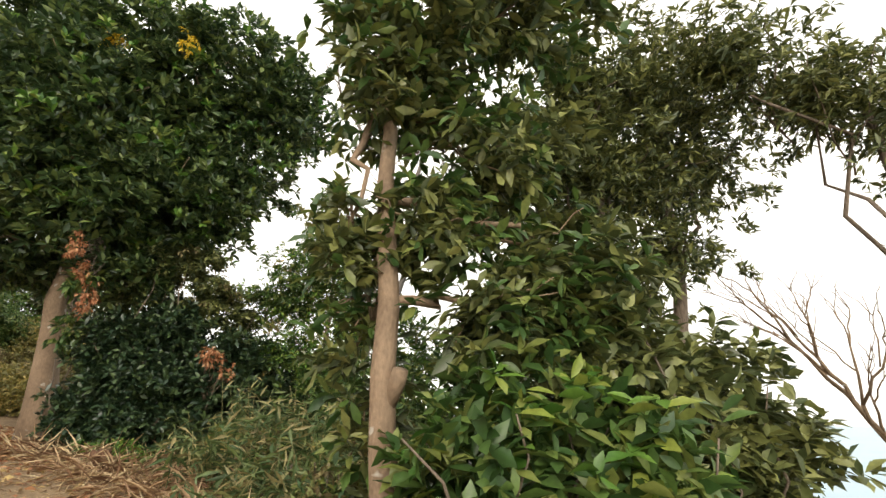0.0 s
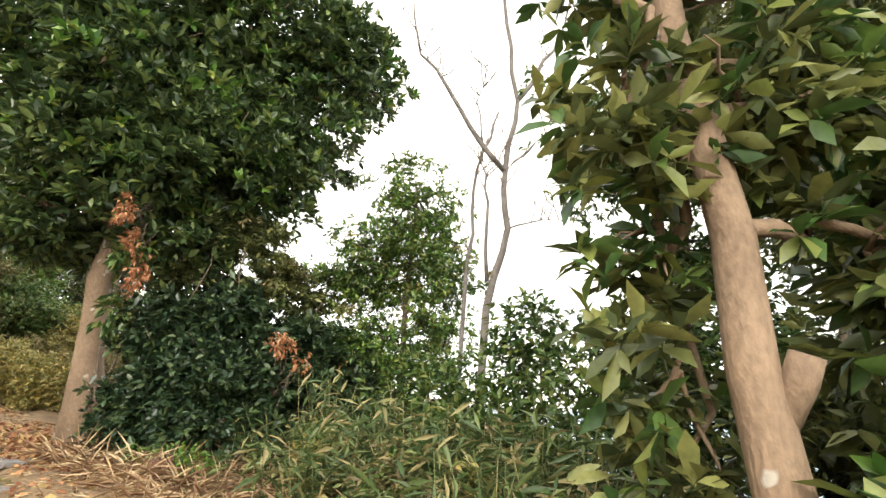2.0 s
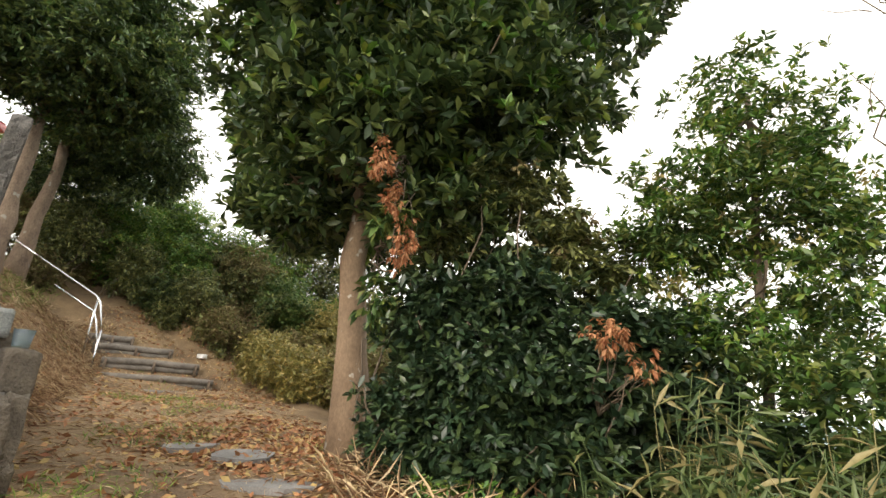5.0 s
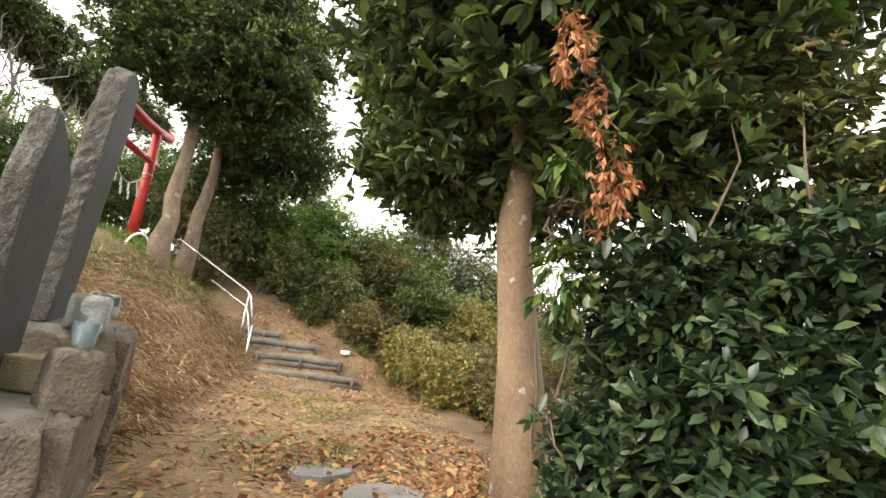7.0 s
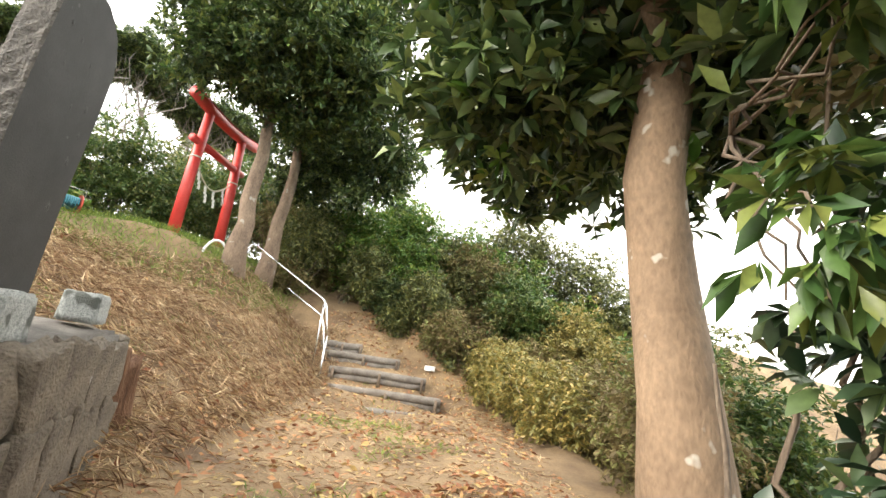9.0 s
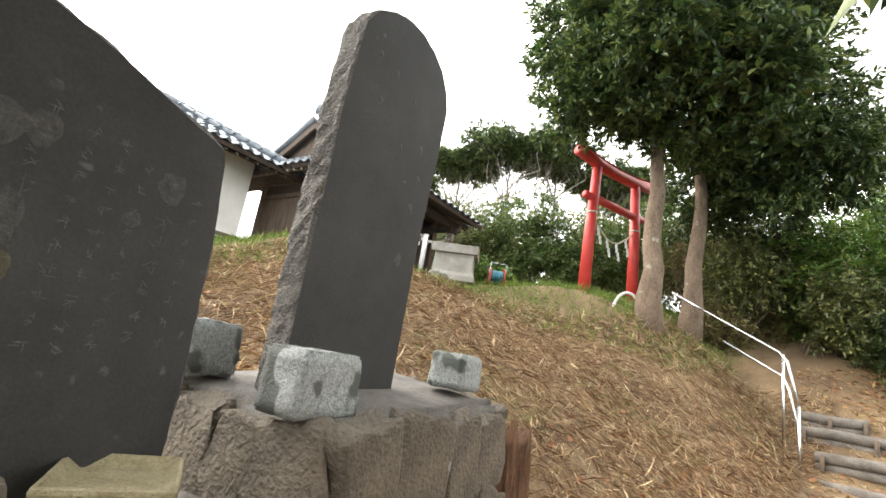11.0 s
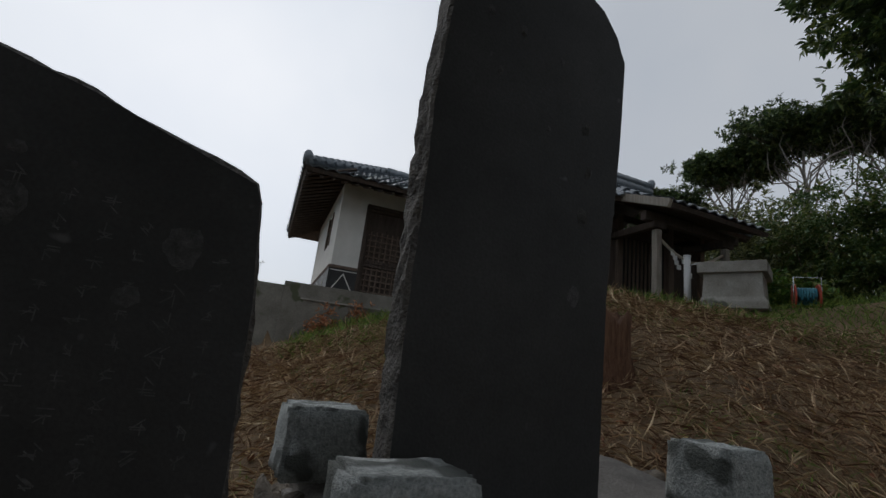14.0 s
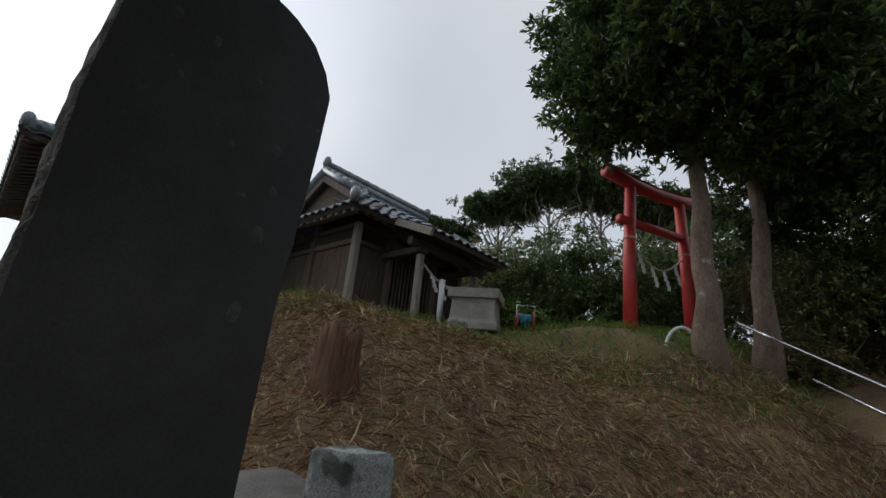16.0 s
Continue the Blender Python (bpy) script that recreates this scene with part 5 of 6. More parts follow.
tagged(tube_stub, "sawn pale branch stub on the slim tree", "branch")
big_shrub((0.45, 2.75), [((0.2, 2.75, 1.15), (0.5, 0.45, 0.7)), ((0.8, 2.9, 1.2), (0.6, 0.5, 0.75)), ((1.35, 3.1, 1.05), (0.55, 0.6, 0.75)), ((0.55, 2.7, 0.6), (0.8, 0.45, 0.5))], 560, 0.17, M_LEAF_MID, "leafy shrub with large pointed green leaves", [("bright_leaves", 110, 6, 0.17, M_LEAF_BRIGHT, dict(droop=0.5, shell=0.7, width=0.4, fine=True))], seed=21, per=6, fine=True)
big_shrub((1.9, 4.0), [((1.5, 3.9, 1.5), (0.8, 0.6, 1.0)), ((2.4, 4.2, 1.3), (0.9, 0.7, 1.1)), ((1.1, 3.6, 2.3), (0.7, 0.5, 0.6))], 1500, 0.16, M_LEAF_OLIVE, "tall drooping olive-green shrub", seed=22, per=6, fine=True)
# trees behind to the sea side
for i, (x, y, h, r, rr, label) in enumerate([(1.9, 5.6, 7.0, 0.10, 1.15, "dark leaning evergreen with sparse drooping leaves"), (3.1, 6.2, 7.4, 0.13, 1.2, "tall evergreen with fissured trunk and thin crown"), (1.45, 7.5, 7.2, 0.10, 1.2, "slender evergreen tree on the slope")]):
    zb = gz(x, y)
    tree("slope_tree", (x, y, zb), (x + 0.2, y + 0.1, h - 1), r, [((x, y, h - 1.0), (rr * 1.2, rr, rr)), ((x - 0.6, y - 0.2, h - 2.4), (rr, rr, 0.9)), ((x + 0.7, y + 0.1, h - 2.2), (rr, rr, 0.9)), ((x + 0.2, y, h - 3.7), (rr * 0.9, rr * 0.8, 0.8))],
         [("crown", 2300, 7, 0.13, M_LEAF_OLIVE if i != 2 else M_LEAF_MID, dict(droop=0.4, shell=0.15, width=0.34, clump=260))], label, bark=M_BARK_D, group="slope trees", seed=30 + i)
tree("slope_tree", (5.0, 4.4, gz(5.0, 4.4)), (4.8, 4.5, 5.0), 0.09, [((4.3, 4.6, 5.3), (1.0, 0.9, 0.8)), ((3.5, 4.9, 6.0), (1.1, 0.9, 0.9)), ((5.3, 4.3, 4.9), (1.1, 0.9, 0.9)), ((5.9, 4.0, 3.9), (0.8, 0.7, 0.5))],
     [("crown", 2000, 7, 0.13, M_LEAF_OLIVE, dict(droop=0.4, shell=0.15, width=0.3))], "dark evergreen overhanging the sea slope", bark=M_BARK_D, group="slope trees", seed=38)
big_shrub((3.0, 5.0), [((2.5, 5.0, 1.4), (0.8, 0.7, 1.0)), ((3.2, 5.3, 0.6), (0.8, 0.7, 0.8)), ((4.4, 5.4, -0.5), (1.2, 0.8, 0.6)), ((1.6, 5.2, 1.5), (0.9, 0.6, 0.9))], 2200, 0.13, M_LEAF_OLIVE, "shrubs on the sea slope", seed=23)
big_shrub((0.4, 6.8), [((0.0, 6.6, 1.2), (1.1, 0.8, 1.2)), ((1.2, 7.0, 1.4), (1.0, 0.8, 1.2)), ((-1.1, 7.3, 1.3), (1.0, 0.8, 1.0)), ((0.6, 6.4, 2.2), (0.8, 0.6, 0.7)), ((-0.6, 7.2, 2.4), (0.6, 0.5, 0.7)), ((1.9, 6.5, 2.0), (0.9, 0.7, 1.1)), ((2.4, 6.0, 1.2), (1.0, 0.7, 1.0)), ((-1.9, 8.3, 1.7), (0.9, 0.6, 0.8))], 3900, 0.12, M_LEAF_MID, "green shrubs below the bare tree", seed=24)
def forked_tree():
    """Two bare stems that fork and bend, with thin twigs along the boughs."""
    x, y = -1.1, 8.35
    z = gz(x, y)
    t = thing("bare_tree", (x, y, z), "leafless grey tree with bent forked stems and fine twigs", "tree")
    rg = random.Random(31)
    V = lambda px, pz, dy=0: Vector((px - x, dy, pz - z))
    stems = [([V(-1.15, z - 0.2), V(-1.08, 3.0), V(-0.76, 4.3), V(-0.8, 5.3), V(-0.59, 6.7), V(-0.8, 8.2, -0.2), V(-1.0, 10.0, -0.3)], 0.068),
             ([V(-1.55, z - 0.2, 0.3), V(-1.41, 3.4, 0.3), V(-1.33, 4.65, 0.2), V(-1.18, 5.7, 0.1), V(-0.9, 6.6, 0.2)], 0.042),
             ([V(-1.08, 3.4, -0.1), V(-1.08, 4.7, -0.1), V(-1.2, 5.4, -0.1)], 0.035)]
    boughs = [([V(-0.8, 5.3), V(-1.41, 6.1, -0.1), V(-1.92, 7.0, -0.2), V(-2.32, 7.5, -0.2), V(-2.5, 8.6, -0.3)], 0.05),
              ([V(-0.59, 6.7), V(-0.2, 7.4, 0.1), V(0.18, 8.1, 0.2), V(0.5, 9.4, 0.2)], 0.05),
              ([V(-0.8, 5.3), V(-0.3, 5.9, 0.1), V(0.17, 6.5, 0.2), V(0.67, 6.75, 0.3)], 0.025),
              ([V(-0.76, 4.3), V(-0.2, 4.5, 0.1), V(0.35, 4.55, 0.2)], 0.018),
              ([V(-1.18, 5.7), V(-1.3, 6.6, -0.1), V(-1.15, 7.4, -0.1)], 0.02)]
    def bend(run):
        out = []
        for a, b in zip(run, run[1:]):
            out += [a, a.lerp(b, 0.35) + Vector((rg.uniform(-0.05, 0.05), 0, 0)), a.lerp(b, 0.7) + Vector((rg.uniform(-0.05, 0.05), 0, 0))]
        return out + [run[-1]]
    stems, boughs = [(bend(q), r) for q, r in stems], [(bend(q), r) for q, r in boughs]
    twigs = []
    for run, r in stems + boughs:
        for _ in range(8):
            i = rg.randint(len(run) // 3, len(run) - 2)
            a = run[i].lerp(run[i + 1], rg.random())
            e = a + Vector((rg.uniform(-0.7, 0.7), rg.uniform(-0.4, 0.4), rg.uniform(0.3, 1.1)))
            twigs.append(branch_run(a, e, 0.012, 0.004, 0.1, 5, rg.randint(0, 999)))
            f = a.lerp(e, 0.6)
            twigs.append(branch_run(f, f + Vector((rg.uniform(-0.4, 0.4), rg.uniform(-0.3, 0.3), rg.uniform(0.1, 0.5))), 0.007, 0.003, 0.1, 4, rg.randint(0, 999)))
    for run, r in stems:
        tube("stem", run, [r * (1 - 0.6 * k / (len(run) - 1)) for k in range(len(run))], M_BARK_W, t, sides=9)
    for run, r in boughs:
        tube("bough", run, [r * (1 - 0.7 * k / (len(run) - 1)) for k in range(len(run))], M_BARK_W, t, sides=7)
    tubes("twig", twigs, M_BARK_D, t, sides=5)["kind"] = "stuff"
forked_tree()
bare_tree("bare_tree", (6.6, 6.0, gz(6.6, 6.0)), 6.2, 0.10, "leafless brown tree with a wide branching crown over the sea slope", 12, spread=0.75, lean=(-0.25, 0.0), depth=5, bark=M_BARK)
# bamboo grass and dry weeds along the edge
def sasa(base, r, h, n, label, seed, material=None, size=0.25):
    t = thing("bamboo_grass", (base[0], base[1], gz(*base)), label, "bamboo grass", "bamboo grass clumps")
    rg = np.random.default_rng(seed)
    runs, at, way = [], [], []
    for i in range(n):
        x, y = rg.normal(0, r * 0.5), rg.normal(0, r * 0.5)
        z0 = gz(base[0] + x, base[1] + y) - gz(*base) - 0.05
        hh = h * rg.uniform(0.6, 1.1)
        e = Vector((x + rg.normal(0, 0.22), y + rg.normal(0, 0.22), z0 + hh))
        runs.append(([Vector((x, y, z0)), Vector((x, y, z0)).lerp(e, 0.55) + Vector((0, 0, 0.05)), e], [0.006, 0.005, 0.003]))
        for k in range(9):
            q = rg.uniform(0.45, 1.0)
            at.append(Vector((x, y, z0)).lerp(e, q))
            way.append(rg.normal(size=3) * np.array([1, 1, 0.4]) + np.array([0, 0, 0.25]))
    tubes("cane", runs, M_SASA, t, sides=4)
    at, way = np.array(at), unit(np.array(way))
    leaves("leaves", at, way, size * (0.7 + 0.6 * rg.random(len(at))), material or M_SASA, t, 0.15, 0.08, 0.35)
for i, (x, y, r, h, n) in enumerate([(-3.2, 7.2, 0.5, 0.9, 45), (-2.2, 6.8, 0.6, 1.1, 60), (-1.5, 6.0, 0.6, 1.0, 60), (-1.0, 5.0, 0.6, 0.9, 60), (-2.6, 6.1, 0.5, 0.7, 45), (-1.6, 4.9, 0.5, 0.6, 45), (-3.2, 7.9, 0.5, 1.5, 40), (-2.0, 7.8, 0.6, 1.6, 50), (0.0, 4.4, 0.5, 0.8, 45), (0.7, 4.2, 0.5, 0.8, 40), (-1.2, 6.8, 0.6, 1.4, 70), (-2.6, 7.6, 0.5, 1.2, 50), (-0.4, 5.9, 0.6, 1.3, 60), (-1.9, 7.2, 0.5, 0.9, 50)]):
    sasa((x, y), r, h, n, "clump of green and straw-coloured bamboo grass", 50 + i)
for i, (x, y) in enumerate([(-1.9, 5.6), (-1.2, 5.5), (-0.8, 4.2), (-2.9, 6.7), (-0.9, 6.3), (-2.4, 7.3), (-3.0, 7.7), (-1.5, 7.4)]):
    shrub("weed", (x, y, gz(x, y)), [((x, y, gz(x, y) + 0.4), (0.4, 0.35, 0.4))], [("leaves", 130, 5, 0.085, M_LEAF_YELLOW if i % 2 else M_LEAF_DRY, dict(shell=0.3)), ("green_leaves", 90, 5, 0.09, M_LEAF_MID, dict(shell=0.3))], "yellowing weeds with brown stems", 8, 70 + i, "weeds", "weed")
shrub("weed", (-4.3, 7.0, gz(-4.3, 7.0)), [((-4.5, 7.0, gz(-4.5, 7.0) + 0.15), (0.5, 0.35, 0.22)), ((-5.2, 7.4, gz(-5.2, 7.4) + 0.12), (0.4, 0.3, 0.2))], [("leaves", 300, 5, 0.07, M_LEAF_BRIGHT, dict(shell=0.2))], "low green weeds at the straw edge", 5, 90, "weeds", "weed")

# trees by the torii
tree("evergreen_tree", (-16.95, 8.02, gz(-16.95, 8.02)), (-16.95, 7.98, 8.5), 0.215, [((-16.9, 8.7, 7.5), (1.2, 1.1, 0.75)), ((-16.7, 7.4, 7.9), (1.0, 1.0, 0.7)), ((-16.6, 6.9, 9.6), (1.9, 1.9, 1.6)), ((-16.4, 9.0, 9.4), (2.0, 1.9, 1.8)), ((-15.3, 7.9, 8.6), (1.5, 1.6, 1.2)), ((-17.3, 8.3, 11.2), (2.2, 2.1, 1.8)), ((-15.6, 9.4, 7.9), (1.0, 1.0, 0.8)), ((-16.6, 6.3, 8.0), (1.1, 0.8, 0.8)), ((-16.0, 7.6, 11.0), (1.8, 1.8, 1.5))],
     [("crown", 15000, 7, 0.16, M_LEAF_DARK, dict(shell=0.4, clump=900)), ("outer_leaves", 2400, 7, 0.16, M_LEAF_MID, dict(shell=0.85))], "tall evergreen with pale brown trunk beside the torii", bark=M_BARK_T, seed=40, fork=0.72, group="torii trees")
tree("evergreen_tree", (-18.5, 9.05, gz(-18.5, 9.05)), (-18.3, 9.3, 8.3), 0.21, [((-19.4, 9.8, 6.9), (1.4, 1.2, 1.0)), ((-18.4, 10.1, 7.3), (1.3, 1.3, 0.9)), ((-17.4, 10.1, 8.3), (1.8, 1.6, 1.4)), ((-18.3, 11.4, 7.7), (1.8, 1.7, 1.5)), ((-17.3, 9.6, 10.3), (2.1, 1.9, 1.7))],
     [("crown", 8600, 7, 0.16, M_LEAF_DARK, dict(shell=0.4, clump=800))], "second dark evergreen behind the torii tree", bark=M_BARK_T, seed=41, fork=0.7, group="torii trees")
# shrubs on the hill right of the steps
def hill(base, lobes, tips, size, sets, label, seed, clump=0):
    shrub("hillside_shrub", (base[0], base[1], gz(*base)), lobes, [("leaves", tips, 6, size, sets, dict(shell=0.35, clump=clump))], label, 14, seed, "hillside shrubs")
hill((-19.0, 12.6), [((-19.3, 12.4, 4.8), (1.4, 1.3, 1.6)), ((-18.3, 13.4, 4.4), (1.3, 1.2, 1.5)), ((-20.5, 12.0, 6.0), (1.6, 1.4, 1.6))], 6500, 0.12, M_LEAF_BRIGHT, "green shrubs above the steps", 100)
hill((-17.2, 13.8), [((-17.3, 13.6, 3.2), (1.2, 1.1, 1.3)), ((-16.3, 14.2, 2.6), (1.1, 1.0, 1.2)), ((-17.6, 12.9, 2.6), (0.8, 0.8, 0.9))], 4200, 0.10, M_LEAF_DRY, "dry brownish shrubs beside the steps", 101)
hill((-18.2, 15.6), [((-18.5, 15.5, 5.4), (1.8, 1.4, 1.6)), ((-16.9, 16.4, 4.2), (1.6, 1.3, 1.5)), ((-15.3, 17.2, 3.2), (1.6, 1.3, 1.4))], 6500, 0.12, M_LEAF_BRIGHT, "green bushes on the hillside", 102)
hill((-14.2, 14.0), [((-14.9, 13.8, 2.0), (1.1, 0.9, 1.1)), ((-13.7, 14.3, 1.8), (1.1, 0.9, 1.1)), ((-12.4, 14.0, 1.6), (1.0, 0.8, 1.0))], 4800, 0.10, M_LEAF_DRY, "straw-brown scrub beside the path", 103)
hill((-12.6, 15.4), [((-13.4, 15.4, 2.6), (1.3, 1.0, 1.3)), ((-11.8, 15.4, 2.0), (1.3, 1.0, 1.2)), ((-14.6, 16.0, 3.0), (1.3, 1.0, 1.2))], 5200, 0.11, M_LEAF_YELLOW, "yellow-green scrub on the hillside", 104)
hill((-10.3, 13.0), [((-10.8, 12.8, 1.5), (1.0, 0.8, 0.9)), ((-9.6, 12.6, 1.4), (1.0, 0.8, 1.0)), ((-8.8, 11.4, 1.5), (0.9, 0.8, 1.0))], 3800, 0.10, M_LEAF_DRY, "brown bamboo scrub behind the big tree", 105)
hill((-9.6, 14.4), [((-10.4, 14.4, 1.8), (1.4, 1.0, 1.2)), ((-8.6, 13.4, 1.4), (1.3, 1.0, 1.2))], 3600, 0.12, M_LEAF_MID, "green scrub behind the big tree", 106)
hill((-19.2, 10.6), [((-19.4, 10.3, 5.0), (1.0, 1.0, 1.2)), ((-20.4, 11.4, 5.6), (1.2, 1.2, 1.4)), ((-18.2, 11.9, 4.3), (0.9, 0.8, 1.0))], 4200, 0.12, M_LEAF_OLIVE, "shaded bushes behind the torii trees", 107)
hill((-17.2, 17.5), [((-17.8, 17.6, 6.2), (2.0, 1.5, 1.6)), ((-15.8, 18.4, 5.0), (1.8, 1.4, 1.5)), ((-13.8, 18.6, 3.9), (1.8, 1.4, 1.4)), ((-12.0, 18.0, 3.0), (1.6, 1.3, 1.2))], 8000, 0.13, M_LEAF_OLIVE, "olive bushes along the hillside skyline", 108)
hill((-15.9, 13.2), [((-15.9, 13.2, 2.4), (0.9, 0.7, 0.8)), ((-15.2, 13.0, 1.9), (0.7, 0.6, 0.6)), ((-17.0, 12.6, 3.0), (0.8, 0.7, 0.8))], 2200, 0.11, M_LEAF_OLIVE, "purple-tinged bramble beside the log steps", 109)
for i, (x, y, w, m, lb) in enumerate([(-15.4, 12.95, 0.8, M_LEAF_DRY, "brown bramble at the stair side"), (-16.7, 13.0, 1.0, M_LEAF_OLIVE, "olive shrub at the stair side"), (-18.0, 12.6, 1.1, M_LEAF_DARK, "dark shrub above the stair"), (-13.6, 13.2, 0.9, M_LEAF_YELLOW, "yellowing shrub by the path end"), (-12.2, 13.0, 0.8, M_LEAF_DRY, "dry brown scrub by the path end"), (-19.2, 13.9, 1.2, M_LEAF_MID, "green shrub on the hill"), (-11.0, 12.2, 0.8, M_LEAF_YELLOW, "yellow scrub behind the big tree"), (-20.3, 12.6, 1.2, M_LEAF_DARK, "dark shrub at the top of the ramp"), (-15.0, 15.0, 1.3, M_LEAF_MID, "round green bush on the hillside"), (-17.2, 15.0, 1.3, M_LEAF_DRY, "rust-tinted bush on the hillside")]):
    z = gz(x, y)
    hill((x, y), [((x, y, z + 0.55 * w), (w, w * 0.8, w * 0.75)), ((x - 0.5 * w, y + 0.3, z + 0.95 * w), (0.7 * w, 0.6 * w, 0.6 * w)), ((x + 0.6 * w, y - 0.1, z + 0.4 * w), (0.6 * w, 0.5 * w, 0.5 * w))], int(1900 * w), 0.11, m, lb, 140 + i)
zr = gz(-19.6, 10.0)
hill((-19.6, 10.0), [((-19.2, 9.8, zr + 0.2), (0.9, 0.8, 0.7)), ((-20.3, 10.2, zr + 0.4), (1.0, 0.9, 0.8)), ((-21.5, 10.6, zr + 0.5), (1.1, 1.0, 0.9)), ((-20.0, 11.0, zr + 0.3), (0.9, 0.8, 0.8))], 4200, 0.11, M_LEAF_DRY, "low brown scrub behind the handrail", 155)
hill((-19.5, 14.5), [((-21.6, 14.5, 7.2), (1.6, 1.3, 1.3)), ((-20.0, 14.3, 6.3), (1.5, 1.2, 1.3)), ((-20.6, 13.8, 5.2), (1.4, 1.2, 1.2))], 5200, 0.13, M_LEAF_BRIGHT, "tall fresh green bushes on the hillside skyline", 160, clump=400)
hill((-17.0, 15.0), [((-18.4, 14.8, 5.2), (1.3, 1.1, 1.0)), ((-16.6, 15.0, 4.3), (1.3, 1.1, 1.0)), ((-15.0, 15.0, 3.5), (1.2, 1.0, 0.9))], 4200, 0.12, M_LEAF_OLIVE, "olive hillside bushes above the scrub", 161, clump=360)
hill((-13.2, 12.9), [((-13.0, 13.0, 1.9), (0.8, 0.7, 0.7)), ((-12.0, 12.6, 1.7), (0.8, 0.7, 0.7))], 1500, 0.11, M_LEAF_YELLOW, "yellow-green bush near the foot of the steps", 162)
# bushes behind the torii and the cistern
hill((-22.0, 6.0), [((-22.0, 4.9, 6.2), (1.6, 1.6, 1.7)), ((-22.3, 7.0, 5.8), (1.5, 1.5, 1.5)), ((-21.4, 5.9, 5.2), (1.2, 1.4, 1.2)), ((-23.0, 8.8, 6.6), (1.8, 1.8, 1.8))], 9000, 0.12, M_LEAF_MID, "rounded dark green bushes behind the torii", 110, clump=500)
hill((-23.0, 3.0), [((-22.8, 3.2, 6.0), (1.5, 1.3, 1.8)), ((-24.5, 1.6, 6.6), (1.8, 1.6, 1.9)), ((-22.6, 1.8, 5.0), (1.2, 1.1, 1.2))], 6000, 0.12, M_LEAF_OLIVE, "olive and rust-tinged bushes behind the cistern", 111)
hill((-21.2, 9.9), [((-21.2, 9.9, 5.8), (1.0, 1.2, 1.2)), ((-22.6, 10.9, 6.2), (1.4, 1.3, 1.3))], 2600, 0.11, M_LEAF_DRY, "dry scrub seen through the torii", 112)
big_shrub((-19.6, 3.6), [((-19.6, 3.7, 4.6), (0.6, 0.8, 0.5)), ((-19.3, 4.6, 4.4), (0.5, 0.5, 0.4))], 700, 0.12, M_LEAF_BRIGHT, "bright green shrub behind the cistern", seed=113)
# umbrella pines on the ridge
def umbrella(x, y, zt, r, seed):
    zb = gz(x, y)
    rg = random.Random(seed)
    lobes = [((x + rg.uniform(-0.7, 0.7) * r, y + rg.uniform(-0.7, 0.7) * r, zt - rg.uniform(0.2, 1.0)), (r * rg.uniform(0.5, 0.7), r * rg.uniform(0.5, 0.7), r * 0.32)) for _ in range(11)]
    tree("umbrella_tree", (x, y, zb), (x, y, zt - 1.8), 0.14, lobes, [("crown", 5200, 6, 0.24, M_LEAF_DARK, dict(shell=0.3, clump=420))], "wind-shaped flat-topped evergreen on the far ridge", bark=M_BARK_G, seed=seed, fork=0.25, limb_r=0.6, group="ridge trees")
for i, (x, y, zt, r) in enumerate([(-38, 1.8, 18.0, 3.2), (-39, -2.0, 17.2, 3.0), (-40, 5.0, 18.2, 3.0), (-38, -6.2, 14.8, 2.6), (-41, 8.0, 17.4, 3.0), (-42, -9.5, 13.8, 2.6), (-42, 11.0, 17.0, 3.0)]):
    umbrella(x, y, zt, r, 200 + i)
hill((-33, 2.0), [((-33, -3, 7.6), (3, 3, 2.6)), ((-33, 2.5, 8.4), (3, 3, 3.0)), ((-33, 8, 8.6), (3, 3, 3.2)), ((-35, 13, 9.5), (4, 3, 3.5)), ((-32, -8, 6.2), (3, 3, 2.4))], 9000, 0.26, M_LEAF_OLIVE, "dense bushes on the ridge below the flat-topped trees", 120)
# thicket beyond the white building
hill((-10.5, -9.5), [((-10.0, -9.5, 3.6), (2.0, 1.2, 1.5)), ((-13.0, -12.0, 4.4), (2.4, 1.4, 1.6)), ((-7.0, -9.0, 2.4), (1.8, 1.2, 1.4))], 2000, 0.12, M_LEAF_YELLOW, "thin yellow-leaved bushes beyond the wall", 130)
hill((-4.5, -5.5), [((-4.5, -5.5, 1.5), (1.4, 1.2, 1.1)), ((-2.0, -4.5, 1.2), (1.4, 1.2, 1.0)), ((-5.8, -7.4, 1.9), (1.4, 1.2, 1.1))], 2600, 0.10, M_LEAF_DRY, "low scrub at the edge of the clearing", 131)
bare_tree("bare_tree", (-4.2, -3.2, gz(-4.2, -3.2)), 5.6, 0.06, "thin bare tree with a few hanging leaves", 15, spread=0.6, lean=(-0.15, 0), depth=4)
# ivy on the wall
shrub("ivy", (-14.9, -0.62, gz(-14.9, -0.6)), [((-14.7, -0.72, 3.35), (0.7, 0.25, 0.32)), ((-15.5, -0.35, 3.45), (0.5, 0.25, 0.3))], [("leaves", 420, 5, 0.10, M_LEAF_MID, dict(shell=0.3, droop=0.6))], "green ivy spilling over the retaining wall", 6, 133, "", "ivy")
shrub("shrub", (-12.6, -1.75, gz(-12.6, -1.75)), [((-12.6, -1.75, 2.7), (0.35, 0.3, 0.55)), ((-13.2, -1.5, 3.1), (0.3, 0.25, 0.3))], [("leaves", 260, 5, 0.085, M_ORANGE, dict(shell=0.2))], "rust-coloured dry shrub against the retaining wall", 10, 134, "undergrowth")

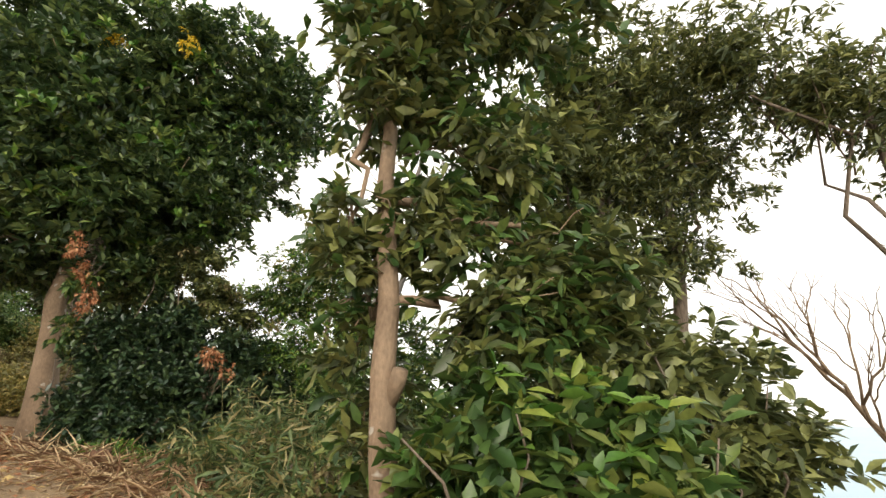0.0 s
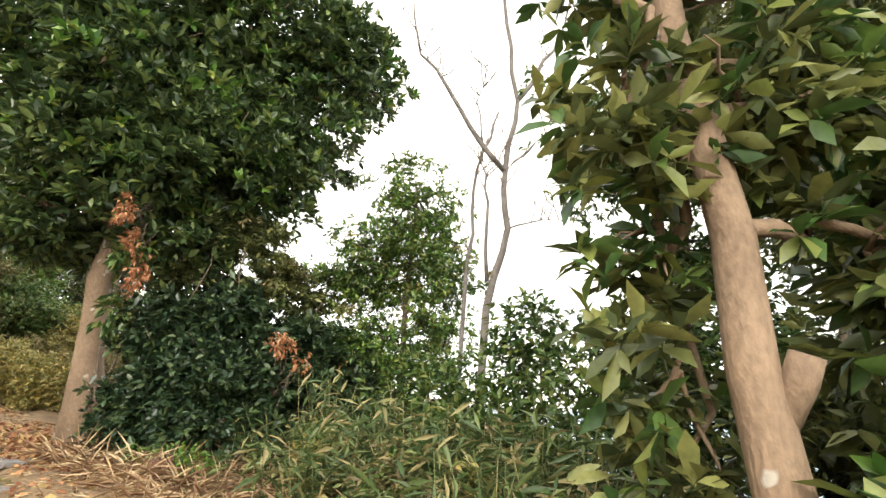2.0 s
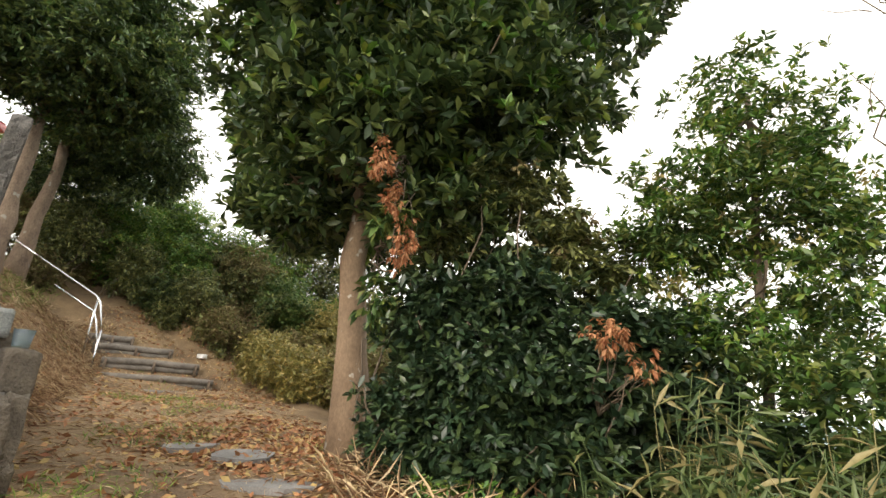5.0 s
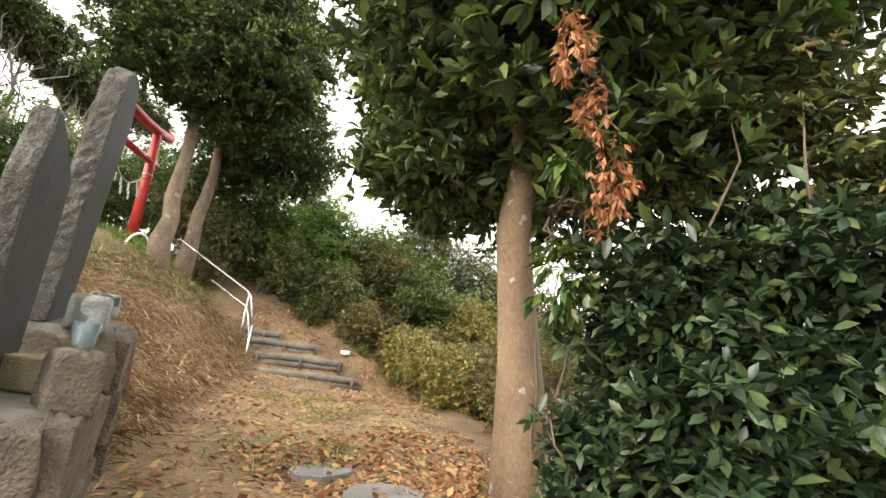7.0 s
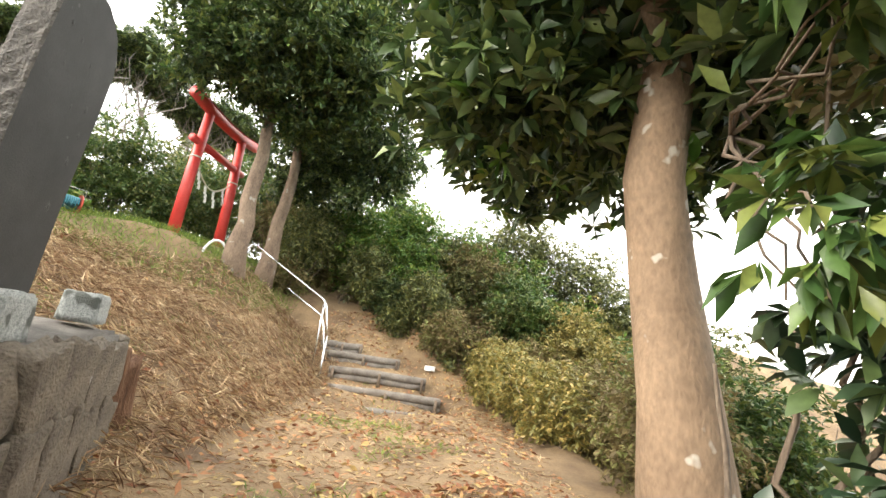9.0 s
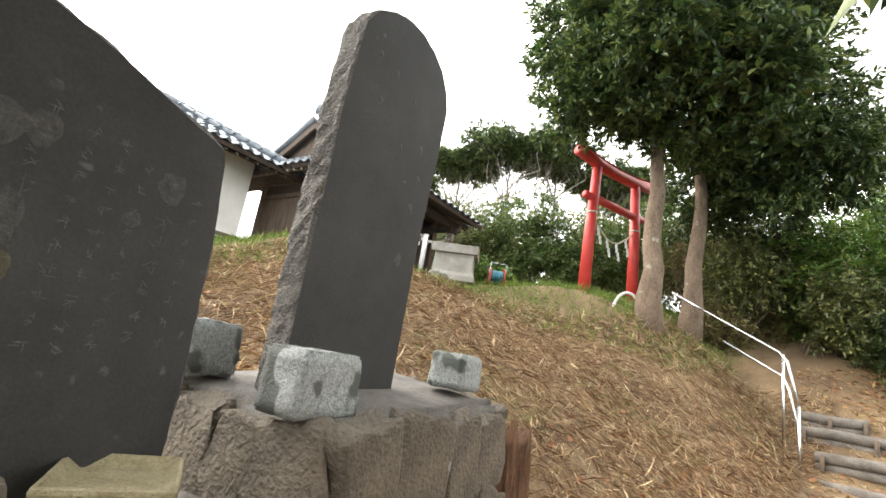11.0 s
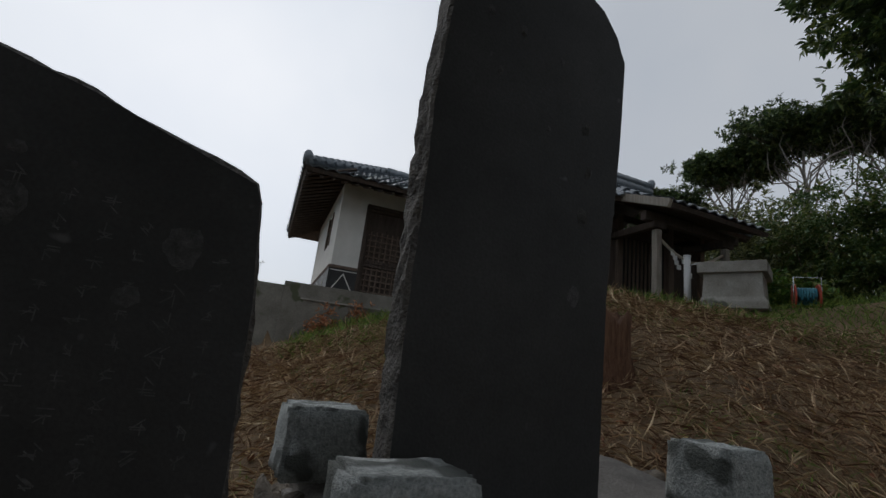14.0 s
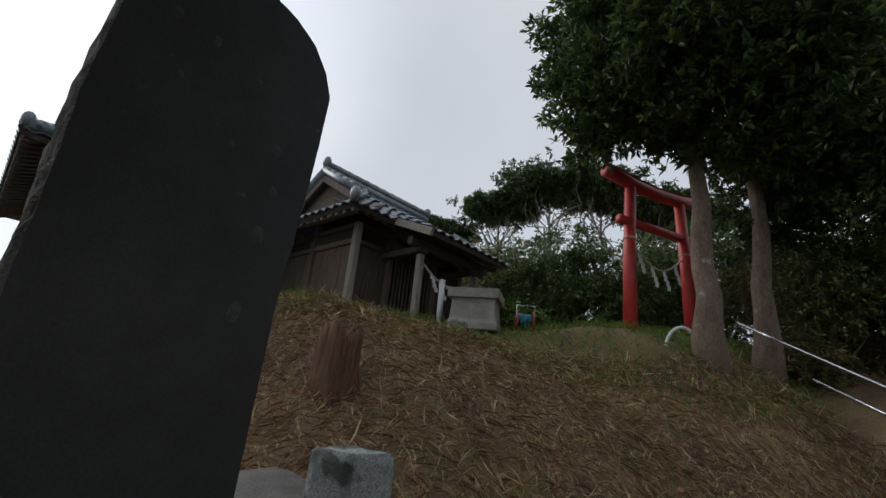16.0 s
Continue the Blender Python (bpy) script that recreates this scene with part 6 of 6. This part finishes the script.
# ---- straw, grass and fallen leaves ----
def scatter(name, n, region, length, width, material, label, lift=0.02, flat=0.25, up=0.0, seed=1, where=None):
    rg = np.random.default_rng(seed)
    x = rg.uniform(region[0], region[1], n)
    y = rg.uniform(region[2], region[3], n)
    ok = where(x, y, rg.random(n))
    x, y = x[ok], y[ok]
    m = len(x)
    at = np.stack([x, y, land(x, y) + lift * rg.random(m)], axis=1)
    way = rg.normal(size=(m, 3)) * np.array([1, 1, flat]) + np.array([0, 0, up])
    way = unit(way)
    e = 0.05
    gx, gy = (land(x + e, y) - land(x - e, y)) / (2 * e), (land(x, y + e) - land(x, y - e)) / (2 * e)
    way[:, 2] += way[:, 0] * gx + way[:, 1] * gy
    ob = leaves(name, at, unit(way), length * (0.5 + rg.random(m)), material, None, width, 0.06, 0.0)
    return tagged(ob, label, name.replace("_", " "), kind="stuff")

def bank(x, y):
    r = 0.55 * x + 0.835 * y
    a = (x + 10.2) * -0.835 + (y - 6.6) * 0.55
    return -r, a
def on_bank(x, y, q):
    s, a = bank(x, y)
    return (s > 0.1) & (s < 6.6 - 3.6 * np.clip((a - 2) / 3.8, 0, 1)) & (a > -9) & (a < 8)
def on_path(x, y, q):
    s, a = bank(x, y)
    return (s < 0.8) & (s > -3.6) & (a < 10)
def on_edge(x, y, q):
    s, a = bank(x, y)
    return (s < -2.4) & (s > -4.6) & (a < 1)
def crest(x, y, q):
    s, a = bank(x, y)
    w = 6.0 - 3.8 * np.clip((a - 2) / 3.8, 0, 1)
    return (s > w - 0.5) & (s < w + 4.0) & (a > -3)
def green_patches(x, y, q):
    s, a = bank(x, y)
    return (s > -3.5) & (s < 6) & (np.sin(x * 1.3 + 1) * np.cos(y * 1.7) + 0.4 * np.sin(x * 4) > 0.45)
scatter("cut_straw", 175000, (-19, -4, -5, 11), 0.2, 0.024, M_STRAW, "cut dry straw lying over the bank", lift=0.13, flat=0.4, seed=1, where=on_bank)
scatter("dry_grass", 46000, (-18, 1, 1, 14), 0.13, 0.04, M_STRAW, "thin dry grass and straw bits on the path", lift=0.02, flat=0.2, seed=2, where=on_path)
scatter("straw_heap", 9000, (-6.5, 0, 3, 8.5), 0.32, 0.03, M_STRAW, "heaped straw along the path edge", lift=0.16, flat=0.4, up=0.15, seed=3, where=on_edge)
scatter("fallen_leaves", 26000, (-18, 0, 0, 14), 0.085, 0.5, M_LITTER, "fallen brown and orange leaves", lift=0.02, flat=0.25, seed=4, where=on_path)
scatter("fallen_leaves", 3500, (-19, -6, -3, 10), 0.08, 0.5, M_LITTER, "scattered fallen leaves on the straw", lift=0.07, flat=0.35, seed=5, where=on_bank)
scatter("fallen_leaves", 4500, (-9.5, -5.0, 6.8, 9.6), 0.08, 0.5, M_LITTER, "thick fallen leaves under the big tree", lift=0.03, flat=0.3, seed=8, where=on_path)
scatter("green_grass", 40000, (-23, -11, -2, 11), 0.17, 0.06, M_GRASS, "short green grass along the terrace edge", lift=0.0, flat=0.3, up=1.3, seed=6, where=crest)
scatter("green_grass", 60000, (-18, 0, -2, 11), 0.085, 0.10, M_GRASS, "sparse green weeds in the straw", lift=0.02, flat=0.3, up=0.8, seed=7, where=green_patches)
